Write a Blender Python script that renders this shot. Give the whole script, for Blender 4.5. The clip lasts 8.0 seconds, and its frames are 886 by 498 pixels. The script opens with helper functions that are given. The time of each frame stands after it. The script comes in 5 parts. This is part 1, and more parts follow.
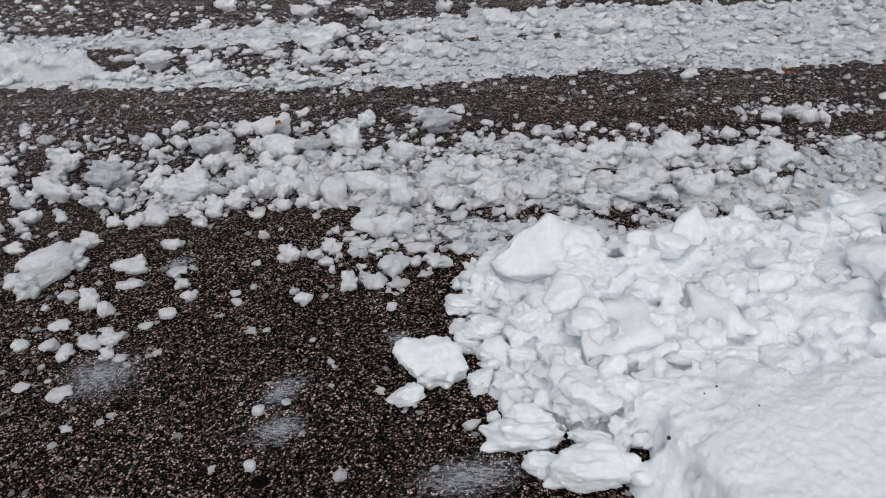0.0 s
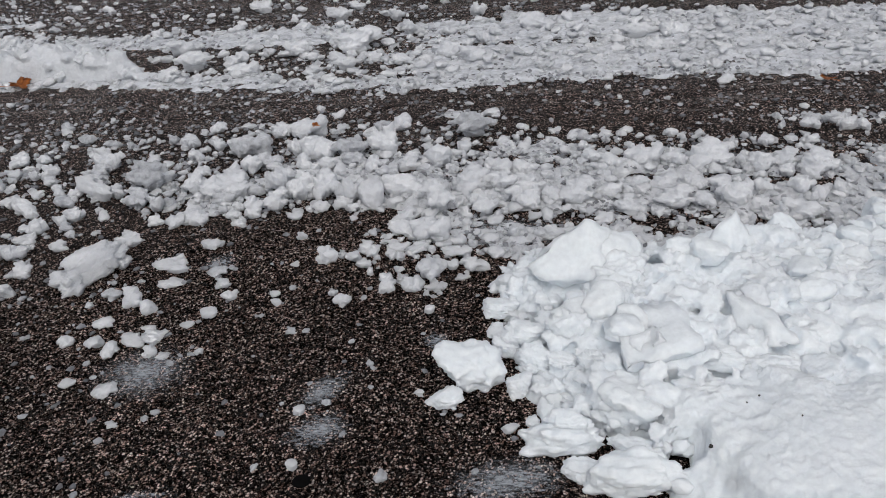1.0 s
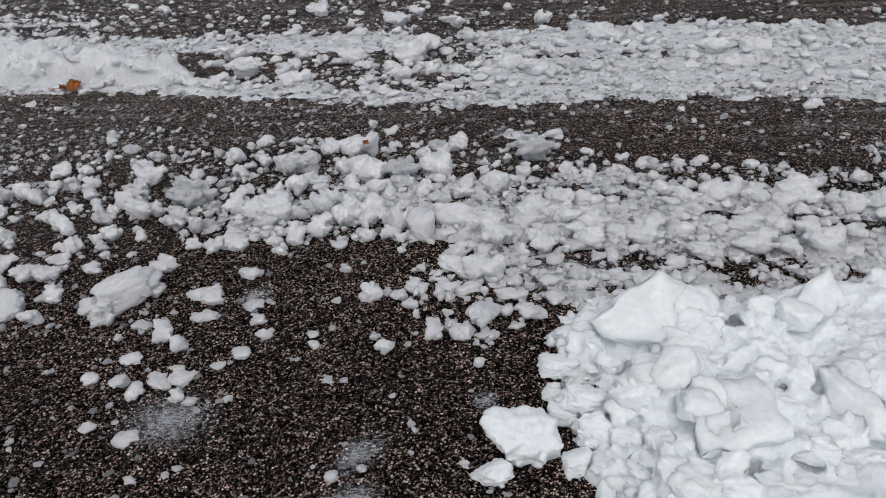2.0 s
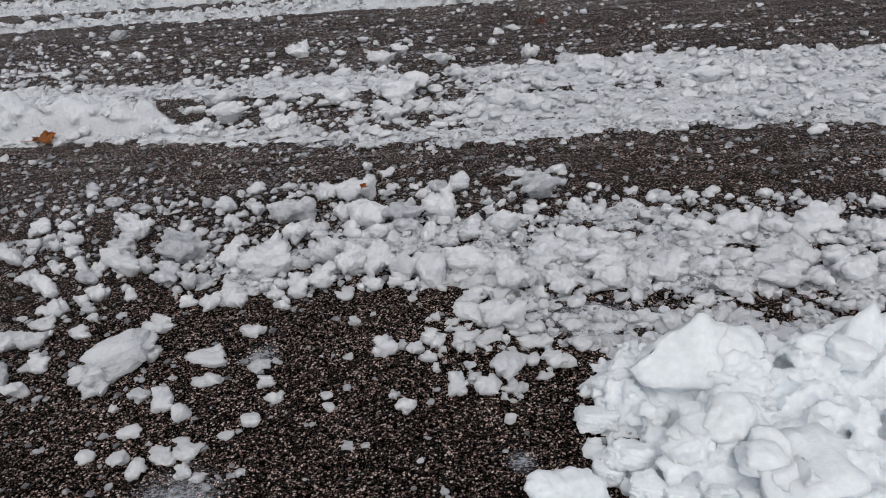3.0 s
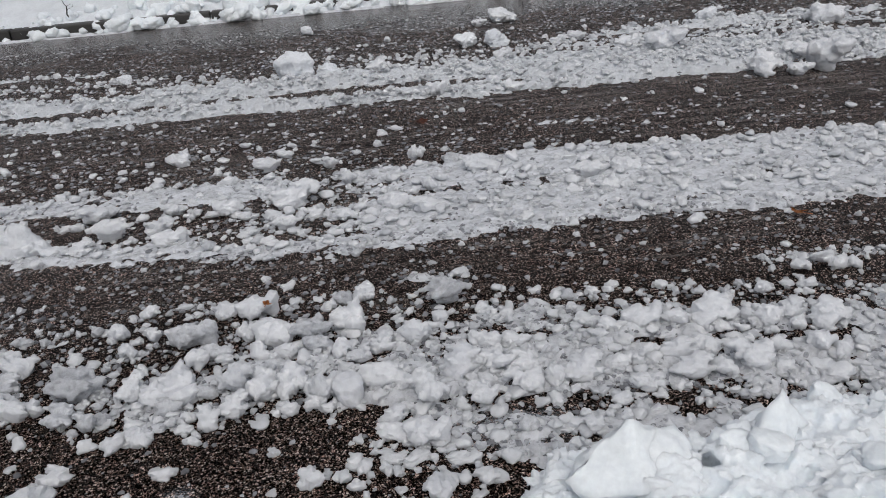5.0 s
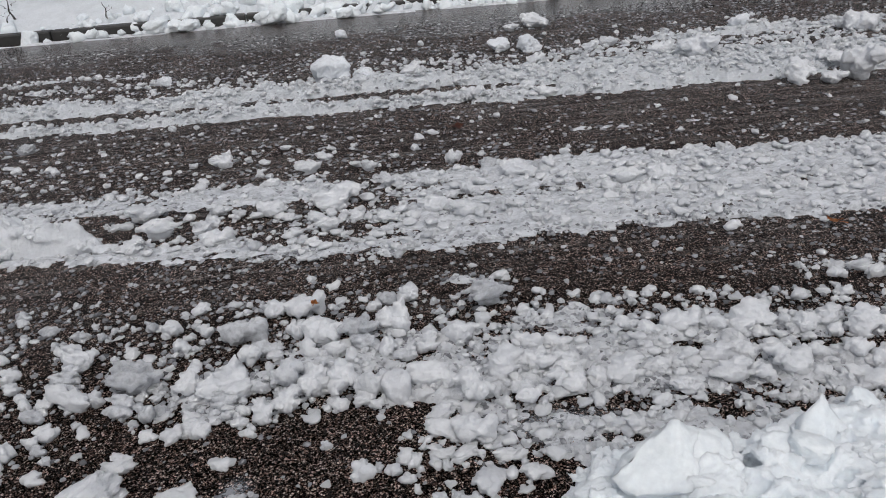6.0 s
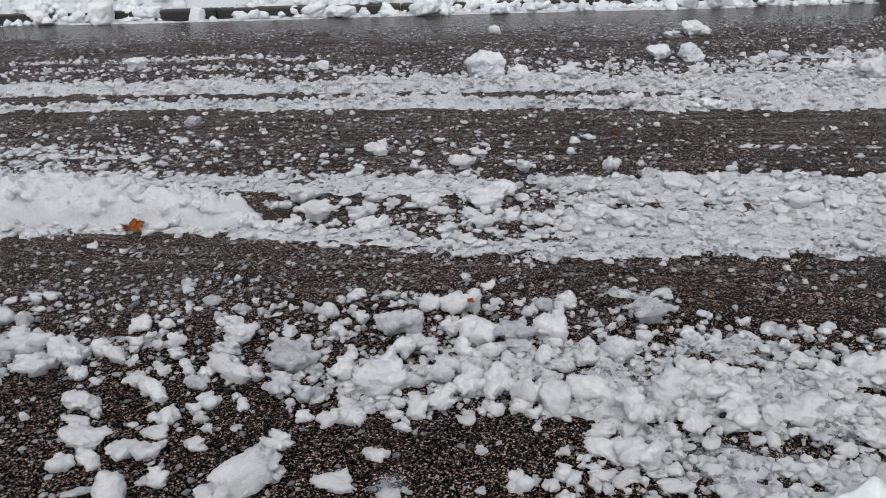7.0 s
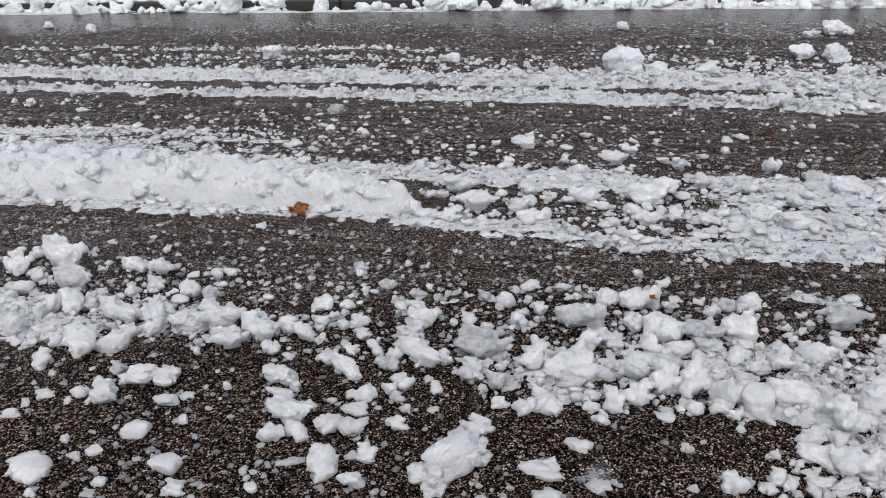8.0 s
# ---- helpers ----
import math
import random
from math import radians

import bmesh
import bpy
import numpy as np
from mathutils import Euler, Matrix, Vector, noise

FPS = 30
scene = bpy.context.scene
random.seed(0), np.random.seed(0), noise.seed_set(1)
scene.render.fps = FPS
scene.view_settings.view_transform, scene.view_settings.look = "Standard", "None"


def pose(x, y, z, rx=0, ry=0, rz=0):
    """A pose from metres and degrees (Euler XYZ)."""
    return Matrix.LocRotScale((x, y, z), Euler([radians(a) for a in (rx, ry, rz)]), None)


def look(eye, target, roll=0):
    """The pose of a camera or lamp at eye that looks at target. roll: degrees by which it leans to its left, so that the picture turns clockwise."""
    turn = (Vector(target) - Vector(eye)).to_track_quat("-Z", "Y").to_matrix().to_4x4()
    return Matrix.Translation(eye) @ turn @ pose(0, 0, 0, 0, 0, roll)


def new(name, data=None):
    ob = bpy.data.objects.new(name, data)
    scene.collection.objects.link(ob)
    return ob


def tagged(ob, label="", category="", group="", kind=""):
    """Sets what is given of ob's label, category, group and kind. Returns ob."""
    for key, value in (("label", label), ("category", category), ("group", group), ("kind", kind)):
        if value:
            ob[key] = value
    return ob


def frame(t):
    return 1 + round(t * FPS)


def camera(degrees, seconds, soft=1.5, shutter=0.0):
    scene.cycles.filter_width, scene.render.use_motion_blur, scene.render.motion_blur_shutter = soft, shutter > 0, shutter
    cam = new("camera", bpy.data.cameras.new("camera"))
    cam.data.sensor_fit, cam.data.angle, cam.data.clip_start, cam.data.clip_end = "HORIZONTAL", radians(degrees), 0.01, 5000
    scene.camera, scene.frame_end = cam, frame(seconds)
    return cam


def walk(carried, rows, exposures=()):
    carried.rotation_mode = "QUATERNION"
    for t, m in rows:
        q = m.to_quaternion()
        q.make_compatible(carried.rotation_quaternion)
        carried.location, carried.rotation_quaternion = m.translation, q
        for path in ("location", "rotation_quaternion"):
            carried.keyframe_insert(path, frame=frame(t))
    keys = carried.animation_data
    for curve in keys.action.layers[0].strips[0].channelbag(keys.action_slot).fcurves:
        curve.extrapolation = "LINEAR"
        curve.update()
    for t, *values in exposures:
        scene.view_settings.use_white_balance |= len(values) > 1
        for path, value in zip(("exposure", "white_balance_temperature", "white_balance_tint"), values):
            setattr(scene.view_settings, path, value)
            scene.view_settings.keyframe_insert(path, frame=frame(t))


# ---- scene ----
cam = camera(57.1, 8.0, 1.0)
PATH = [
    (0, (0.136, 0.23, 1.403), (0.033, 1.906, 0.316), -4.4),
    (0.5, (0.14, 0.247, 1.404), (0.053, 1.914, 0.302), -4.8),
    (1, (0.095, 0.221, 1.421), (-0.066, 1.896, 0.339), -4.7),
    (1.5, (0.081, 0.257, 1.422), (-0.141, 1.938, 0.361), -4.3),
    (1.7, (0.078, 0.341, 1.435), (-0.173, 2.007, 0.357), -4.5),
    (2.8, (-0.006, 0.633, 1.377), (-0.337, 2.277, 0.287), -5.7),
    (3, (-0.071, 0.597, 1.387), (-0.287, 2.304, 0.369), -5.9),
    (3.5, (-0.202, 0.534, 1.426), (-0.173, 2.262, 0.42), -1.9),
    (4, (-0.208, 0.59, 1.437), (-0.133, 2.345, 0.481), -4.3),
    (4.5, (-0.187, 0.649, 1.443), (-0.153, 2.431, 0.537), -4.9),
    (4.7, (-0.177, 0.665, 1.453), (-0.075, 2.458, 0.573), -4.9),
    (5.8, (-0.234, 0.608, 1.522), (-0.131, 2.411, 0.663), -4.9),
    (6, (-0.264, 0.589, 1.525), (-0.212, 2.394, 0.664), -4.8),
    (6.5, (-0.354, 0.522, 1.539), (-0.441, 2.331, 0.69), -3.3),
    (7, (-0.447, 0.655, 1.525), (-0.672, 2.451, 0.675), -2.7),
    (7.5, (-0.581, 0.795, 1.491), (-0.991, 2.556, 0.637), -1.5),
    (8, (-0.829, 0.579, 1.529), (-1.239, 2.341, 0.677), -2.6),
]
walk(cam, [(t, look(eye, target, roll)) for t, eye, target, roll in PATH], [(0.0, 0.0), (6.0, 0.0), (7.0, 0.1), (7.5, 0.25), (8.0, 0.3)])

# ---- world, sun, exposure ----
world = bpy.data.worlds.new("overcast_sky")
scene.world = world
world.use_nodes = True
wn, wl = world.node_tree.nodes, world.node_tree.links
sky = wn.new("ShaderNodeTexSky")
sky.sky_type = "NISHITA"
sky.sun_disc = False
sky.sun_elevation, sky.sun_rotation = radians(58), radians(174)
sky.air_density, sky.dust_density, sky.ozone_density = 1.0, 4.0, 1.0
veil = wn.new("ShaderNodeHueSaturation")
veil.inputs["Saturation"].default_value = 0.42
wl.new(sky.outputs[0], veil.inputs["Color"])
wl.new(veil.outputs[0], wn["Background"].inputs["Color"])
wn["Background"].inputs["Strength"].default_value = 0.107
sun = new("sun", bpy.data.lights.new("sun", "SUN"))
sun.data.energy, sun.data.angle, sun.data.color = 0.52, radians(70), (1.0, 0.975, 0.945)
sun.matrix_basis = look((0.6, -5.4, 8.6), (0, 0, 0))
scene.view_settings.exposure = 0.0


# ---- materials ----
def material(name):
    m = bpy.data.materials.new(name)
    m.use_nodes = True
    n, l = m.node_tree.nodes, m.node_tree.links
    return m, n, l, n["Principled BSDF"]


def coords(n, kind="Object"):
    return n.new("ShaderNodeTexCoord").outputs[kind]


def noise_tex(n, l, vec, scale, detail=4.0, rough=0.55):
    t = n.new("ShaderNodeTexNoise")
    t.inputs["Scale"].default_value, t.inputs["Detail"].default_value, t.inputs["Roughness"].default_value = scale, detail, rough
    l.new(vec, t.inputs["Vector"])
    return t.outputs["Fac"]


def ramp(n, l, fac, stops, constant=False):
    r = n.new("ShaderNodeValToRGB")
    r.color_ramp.interpolation = "CONSTANT" if constant else "LINEAR"
    els = r.color_ramp.elements
    while len(els) < len(stops):
        els.new(0.5)
    for e, (p, c) in zip(els, stops):
        e.position, e.color = p, (*c, 1) if isinstance(c, tuple) else (c, c, c, 1)
    l.new(fac, r.inputs["Fac"])
    return r.outputs["Color"]


def maths(n, l, op, a, b=0.0, clamp=False):
    m = n.new("ShaderNodeMath")
    m.operation, m.use_clamp = op, clamp
    for i, v in enumerate((a, b)):
        if isinstance(v, (int, float)):
            m.inputs[i].default_value = v
        else:
            l.new(v, m.inputs[i])
    return m.outputs[0]


def mix(n, l, fac, a, b, blend="MIX"):
    m = n.new("ShaderNodeMix")
    m.data_type, m.blend_type = "RGBA", blend
    for sock, v in ((m.inputs["Factor"], fac), (m.inputs["A"], a), (m.inputs["B"], b)):
        if isinstance(v, tuple):
            sock.default_value = (*v, 1)
        elif isinstance(v, (int, float)):
            sock.default_value = v
        else:
            l.new(v, sock)
    return m.outputs["Result"]


def bump(n, l, bsdf, height, strength, distance, before=None):
    b = n.new("ShaderNodeBump")
    b.inputs["Strength"].default_value, b.inputs["Distance"].default_value = strength, distance
    l.new(height, b.inputs["Height"])
    if before is not None:
        l.new(before, b.inputs["Normal"])
    l.new(b.outputs[0], bsdf.inputs["Normal"])
    return b.outputs[0]


def snow_material(name, low, high, wet=0.0, rough=0.6, island=True, grain=90.0, scatter=0.9, clear=0.0, depth=0.012, mottle=7.0, streaky=False, crust=0.004, rugged=0.6):
    """Granular snow: tone varies lump by lump, and with soaked, greyer patches."""
    m, n, l, p = material(name)
    geo = n.new("ShaderNodeNewGeometry")
    vec = geo.outputs["Position"]
    if streaky:
        stretch = n.new("ShaderNodeMapping")
        stretch.inputs["Scale"].default_value = (0.4, 1.3, 1.0)
        l.new(vec, stretch.inputs["Vector"])
        lie = stretch.outputs[0]
    else:
        lie = vec
    if island:
        pick = geo.outputs["Random Per Island"]
    else:
        pick = n.new("ShaderNodeObjectInfo").outputs["Random"]
    tone = ramp(n, l, pick, [(0.0, low), (1.0, high)])
    soaked = ramp(n, l, noise_tex(n, l, lie, mottle, 6.0, 0.65), [(0.42, 0.0), (0.72, 1.0)])
    grey = tuple(c * 0.66 for c in low)
    tone = mix(n, l, maths(n, l, "MULTIPLY", soaked, wet), tone, grey)
    fine = ramp(n, l, noise_tex(n, l, vec, 60.0, 3.0), [(0.3, 0.90), (0.7, 1.0)])
    tone = mix(n, l, 1.0, tone, fine, "MULTIPLY")
    l.new(tone, p.inputs["Base Color"])
    p.inputs["Roughness"].default_value = rough
    p.inputs["IOR"].default_value = 1.31
    p.inputs["Subsurface Weight"].default_value = scatter
    p.inputs["Subsurface Radius"].default_value = (1.0, 1.0, 1.0)
    p.inputs["Subsurface Scale"].default_value = depth
    if clear:
        thin = ramp(n, l, noise_tex(n, l, lie, mottle * 1.3 + 8.0, 5.0, 0.7), [(0.32, 1.0 - clear), (0.56, 1.0)])
        if island:
            thin = maths(n, l, "MULTIPLY", thin, ramp(n, l, pick, [(0.0, 1.0 - clear * 0.6), (0.6, 1.0)]))
        l.new(thin, p.inputs["Alpha"])
    a = bump(n, l, p, noise_tex(n, l, vec, grain, 4.0, 0.7), rugged, crust)
    bump(n, l, p, noise_tex(n, l, vec, grain * 4, 2.0), 0.3, 0.0012, a)
    return m


def asphalt_material():
    """Worn exposed-aggregate asphalt, soaked dark, with a water film in the far gutter lane."""
    m, n, l, p = material("wet_asphalt")
    vec = n.new("ShaderNodeNewGeometry").outputs["Position"]
    warp = n.new("ShaderNodeTexNoise")
    warp.inputs["Scale"].default_value = 60.0
    l.new(vec, warp.inputs["Vector"])
    off = n.new("ShaderNodeVectorMath")
    off.operation = "MULTIPLY_ADD"
    l.new(warp.outputs["Color"], off.inputs[0])
    off.inputs[1].default_value = (0.008, 0.008, 0.0)
    l.new(vec, off.inputs[2])
    layers = []
    for scale in (162.0, 290.0):
        v = n.new("ShaderNodeTexVoronoi")
        v.inputs["Scale"].default_value = scale
        l.new(off.outputs[0], v.inputs["Vector"])
        edge = n.new("ShaderNodeTexVoronoi")
        edge.feature = "DISTANCE_TO_EDGE"
        edge.inputs["Scale"].default_value = scale
        l.new(off.outputs[0], edge.inputs["Vector"])
        sep = n.new("ShaderNodeSeparateColor")
        l.new(v.outputs["Color"], sep.inputs[0])
        body = ramp(n, l, edge.outputs["Distance"], [(0.08, 0.0), (0.16, 1.0)])
        layers.append((sep.outputs[0], sep.outputs[1], body))
    (r1, g1, b1), (r2, g2, b2) = layers
    stones = ramp(n, l, r1, [(0.0, (0.004, 0.003, 0.0025)), (0.42, (0.014, 0.009, 0.0075)), (0.54, (0.20, 0.112, 0.086)), (0.69, (0.67, 0.46, 0.39)), (0.90, (0.98, 0.84, 0.77))])
    fines = ramp(n, l, r2, [(0.0, (0.004, 0.003, 0.003)), (0.70, (0.008, 0.006, 0.005)), (0.80, (0.19, 0.125, 0.105)), (1.0, (0.65, 0.5, 0.44))])
    fines = mix(n, l, b2, (0.004, 0.0035, 0.003), fines)
    show = maths(n, l, "MULTIPLY", b1, ramp(n, l, g1, [(0.27, 0.0), (0.35, 1.0)]))
    tone = mix(n, l, show, fines, stones)
    large = ramp(n, l, noise_tex(n, l, vec, 1.6, 6.0), [(0.3, 0.58), (0.7, 1.03)])
    tone = mix(n, l, 1.0, tone, large, "MULTIPLY")
    patchy = ramp(n, l, noise_tex(n, l, vec, 30.0, 3.0, 0.6), [(0.36, 0.55), (0.64, 1.4)])
    tone = mix(n, l, 1.0, tone, patchy, "MULTIPLY")
    # thin slush smeared along the lanes
    stretch = n.new("ShaderNodeMapping")
    stretch.inputs["Scale"].default_value = (0.9, 11.0, 1.0)
    l.new(vec, stretch.inputs["Vector"])
    smear = ramp(n, l, noise_tex(n, l, stretch.outputs[0], 1.5, 6.0, 0.62), [(0.47, 0.0), (0.68, 1.0)])
    broken = ramp(n, l, noise_tex(n, l, vec, 48.0, 4.0, 0.7), [(0.45, 0.0), (0.60, 1.0)])
    along = n.new("ShaderNodeSeparateXYZ")
    l.new(vec, along.inputs[0])
    begin = ramp(n, l, maths(n, l, "MULTIPLY", along.outputs["Y"], 0.1), [(0.31, 0.0), (0.36, 0.85), (0.48, 1.0), (0.56, 1.35), (0.93, 1.2), (1.0, 0.3)])
    smear = maths(n, l, "MULTIPLY", maths(n, l, "MULTIPLY", smear, broken), maths(n, l, "MULTIPLY", begin, 0.9))
    tone = mix(n, l, smear, tone, (0.40, 0.37, 0.35))
    # water film: near the far gutter the pores are full
    sep = n.new("ShaderNodeSeparateXYZ")
    l.new(vec, sep.inputs[0])
    patch = noise_tex(n, l, vec, 0.9, 5.0)
    reach = maths(n, l, "ADD", sep.outputs["Y"], maths(n, l, "MULTIPLY", patch, 2.2))
    film = ramp(n, l, maths(n, l, "MULTIPLY", reach, 0.1), [(0.975, 0.0), (1.06, 1.0)])
    tone = mix(n, l, maths(n, l, "MULTIPLY", film, 0.55), tone, (0.02, 0.018, 0.017))
    l.new(tone, p.inputs["Base Color"])
    dry = ramp(n, l, noise_tex(n, l, vec, 5.0, 4.0), [(0.3, 0.45), (0.7, 0.65)])
    l.new(mix(n, l, film, dry, (0.09, 0.09, 0.09)), p.inputs["Roughness"])
    height = maths(n, l, "ADD", maths(n, l, "MULTIPLY", show, 1.0), maths(n, l, "MULTIPLY", b2, 0.4))
    height = maths(n, l, "MULTIPLY", height, maths(n, l, "SUBTRACT", 1.0, maths(n, l, "MULTIPLY", film, 0.93)))
    graze = n.new("ShaderNodeLayerWeight")
    graze.inputs["Blend"].default_value = 0.5
    sheen = ramp(n, l, graze.outputs["Facing"], [(0.50, 0.0), (0.92, 0.45)])
    # seen from above, gaps between stones get no specular, standing in for their shade
    gloss = maths(n, l, "MAXIMUM", maths(n, l, "MULTIPLY", show, 0.22), maths(n, l, "MAXIMUM", sheen, maths(n, l, "MULTIPLY", film, 0.30)))
    l.new(gloss, p.inputs["Specular IOR Level"])
    bump(n, l, p, height, 1.0, 0.006)
    return m


def ice_material():
    """Thin glazed slush left on the stones: broken cover over the asphalt."""
    m, n, l, p = material("glazed_ice")
    vec = coords(n)
    p.inputs["Base Color"].default_value = (0.50, 0.53, 0.57, 1)
    p.inputs["Roughness"].default_value = 0.3
    drawn = n.new("ShaderNodeMapping")
    drawn.inputs["Scale"].default_value, drawn.inputs["Rotation"].default_value = (1.0, 2.6, 1.0), (0, 0, 0.5)
    l.new(n.new("ShaderNodeNewGeometry").outputs["Position"], drawn.inputs["Vector"])
    worn = noise_tex(n, l, drawn.outputs[0], 62.0, 6.0, 0.75)
    grad = n.new("ShaderNodeTexGradient")
    grad.gradient_type = "SPHERICAL"
    l.new(vec, grad.inputs["Vector"])
    cover = maths(n, l, "ADD", maths(n, l, "MULTIPLY", grad.outputs["Fac"], 1.3), maths(n, l, "MULTIPLY", maths(n, l, "SUBTRACT", worn, 0.60), 4.2))
    l.new(maths(n, l, "MULTIPLY", cover, 0.62, True), p.inputs["Alpha"])
    bump(n, l, p, worn, 0.4, 0.003)
    return m


def plain_material(name, dark, light, scale, rough, relief=0.002):
    m, n, l, p = material(name)
    vec = n.new("ShaderNodeNewGeometry").outputs["Position"]
    f = noise_tex(n, l, vec, scale, 6.0, 0.65)
    l.new(ramp(n, l, f, [(0.25, dark), (0.75, light)]), p.inputs["Base Color"])
    p.inputs["Roughness"].default_value = rough
    bump(n, l, p, noise_tex(n, l, vec, scale * 8, 3.0), 0.5, relief)
    return m


def leaf_material(name, dark, light):
    m, n, l, p = material(name)
    vec = coords(n)
    l.new(ramp(n, l, noise_tex(n, l, vec, 45.0, 5.0), [(0.3, dark), (0.7, light)]), p.inputs["Base Color"])
    p.inputs["Roughness"].default_value = 0.35
    bump(n, l, p, noise_tex(n, l, vec, 160.0), 0.5, 0.002)
    return m


MAT_ROAD = asphalt_material()
MAT_SNOW = snow_material("fresh_snow", (0.895, 0.945, 0.995), (0.91, 0.96, 1.0), 0.05, 0.6, False, 85.0, 0.8, 0.0, 0.02, crust=0.005, rugged=0.4)
MAT_CHUNK = snow_material("lump_snow", (0.71, 0.725, 0.755), (0.83, 0.845, 0.87), 0.25, 0.5, False, 120.0, 0.9, 0.0, 0.05, 9.0, False, 0.005, 0.7)
MAT_FAR = snow_material("block_snow", (0.80, 0.83, 0.87), (0.86, 0.885, 0.92), 0.15, 0.5, False, 60.0, 0.6, 0.0, 0.03, crust=0.012)
MAT_ICY = snow_material("half_melted_snow", (0.58, 0.595, 0.625), (0.72, 0.735, 0.765), 0.4, 0.35, False, 110.0, 0.6, 0.3, 0.03, 22.0, False, 0.006, 0.8)
MAT_RIDGE = snow_material("ridge_snow", (0.78, 0.80, 0.83), (0.82, 0.84, 0.865), 0.25, 0.5, False, 60.0, 0.6, 0.0, 0.015, 7.0, False, 0.012, 0.8)
MAT_CRUMB = snow_material("wet_crumb_snow", (0.64, 0.655, 0.685), (0.88, 0.895, 0.92), 0.3, 0.42, True, 130.0, 0.75, 0.12, 0.03, 9.0, False, 0.005, 0.7)
MAT_GRAIN = snow_material("soaked_snow_grains", (0.24, 0.245, 0.265), (0.64, 0.655, 0.685), 0.4, 0.35, True, 120.0, 0.5, 0.5, 0.015)
MAT_SLUSH = snow_material("packed_slush", (0.775, 0.795, 0.835), (0.815, 0.835, 0.87), 0.45, 0.38, False, 80.0, 0.6, 0.38, 0.012, 20.0, True, 0.010, 0.9)
MAT_NEAR = snow_material("clotted_slush", (0.77, 0.785, 0.815), (0.80, 0.815, 0.845), 0.35, 0.4, False, 110.0, 0.55, 0.3, 0.02, 14.0, False, 0.008, 0.9)
MAT_STREAK = snow_material("streak_slush", (0.76, 0.785, 0.82), (0.80, 0.825, 0.855), 0.4, 0.5, False, 40.0, 0.6, 0.0, 0.01, 20.0, True, 0.03, 0.9)
MAT_BANK = snow_material("bank_snow", (0.78, 0.815, 0.85), (0.80, 0.835, 0.87), 0.35, 0.6, False, 16.0, 0.6, 0.0, 0.02, 7.0, False, 0.05)
MAT_ICE = ice_material()
# near-black kerb: the shade on its face is put into the colour
MAT_KERB = plain_material("wet_shaded_kerb_concrete", (0.02, 0.019, 0.018), (0.05, 0.048, 0.045), 6.0, 0.45)
MAT_APRON = plain_material("wet_concrete", (0.16, 0.16, 0.165), (0.24, 0.24, 0.245), 3.0, 0.3)
MAT_TAR = plain_material("tar_spot", (0.002, 0.002, 0.002), (0.005, 0.005, 0.005), 40.0, 0.95)
MAT_TAR.node_tree.nodes["Principled BSDF"].inputs["Specular IOR Level"].default_value = 0.05
MAT_STONE = plain_material("dark_grit", (0.015, 0.013, 0.012), (0.05, 0.045, 0.04), 200.0, 0.6)
MAT_LEAF = leaf_material("orange_brown_leaf", (0.22, 0.06, 0.012), (0.62, 0.22, 0.04))
MAT_LEAF_RED = leaf_material("red_brown_leaf", (0.07, 0.025, 0.016), (0.20, 0.075, 0.045))
MAT_TWIG_BACKDROP = plain_material("twigs_and_backdrop", (0.012, 0.011, 0.010), (0.05, 0.046, 0.042), 0.35, 0.9)

# ---- noise on arrays ----


def chance(ix, iy, seed):
    """A random number from 0 to 1 for each whole-number pair."""
    h = (ix.astype(np.int64) * 374761393 + iy.astype(np.int64) * 668265263 + seed * 974711) & 0xFFFFFFFF
    h = ((h ^ (h >> 13)) * 1274126177) & 0xFFFFFFFF
    h = ((h ^ (h >> 16)) * 2246822519) & 0xFFFFFFFF
    return ((h ^ (h >> 15)) & 0xFFFFFF) / 16777216.0


def ripple(x, y, scale, seed=1):
    """Smooth noise, 0 to 1, with features of 1/scale metres."""
    u, v = x * scale, y * scale
    ix, iy = np.floor(u), np.floor(v)
    fx, fy = u - ix, v - iy
    fx, fy = fx * fx * (3 - 2 * fx), fy * fy * (3 - 2 * fy)
    a, b = chance(ix, iy, seed), chance(ix + 1, iy, seed)
    c, d = chance(ix, iy + 1, seed), chance(ix + 1, iy + 1, seed)
    return (a * (1 - fx) + b * fx) * (1 - fy) + (c * (1 - fx) + d * fx) * fy


def fractal(x, y, scale, seed=1, octaves=4):
    total, size, out = 0.0, 1.0, 0.0
    for k in range(octaves):
        out = out + size * ripple(x, y, scale * 2.03 ** k, seed + 17 * k)
        total += size
        size *= 0.55
    return out / total


def domes(x, y, cell, seed=1, squash=0.75):
    """Packed rounded lumps: a height from 0 to 1 for lumps one cell wide."""
    u, v = x / cell, y / cell
    ix, iy = np.floor(u), np.floor(v)
    best = np.zeros_like(u)
    for dx in (-1, 0, 1):
        for dy in (-1, 0, 1):
            cx, cy = ix + dx, iy + dy
            px, py = cx + chance(cx, cy, seed), cy + chance(cx, cy, seed + 5)
            r = 0.45 + 0.45 * chance(cx, cy, seed + 9)
            best = np.maximum(best, np.sqrt(np.maximum(r * r - (u - px) ** 2 - (v - py) ** 2, 0)) * (0.6 + 0.4 * chance(cx, cy, seed + 13)))
    return best * squash / 0.7


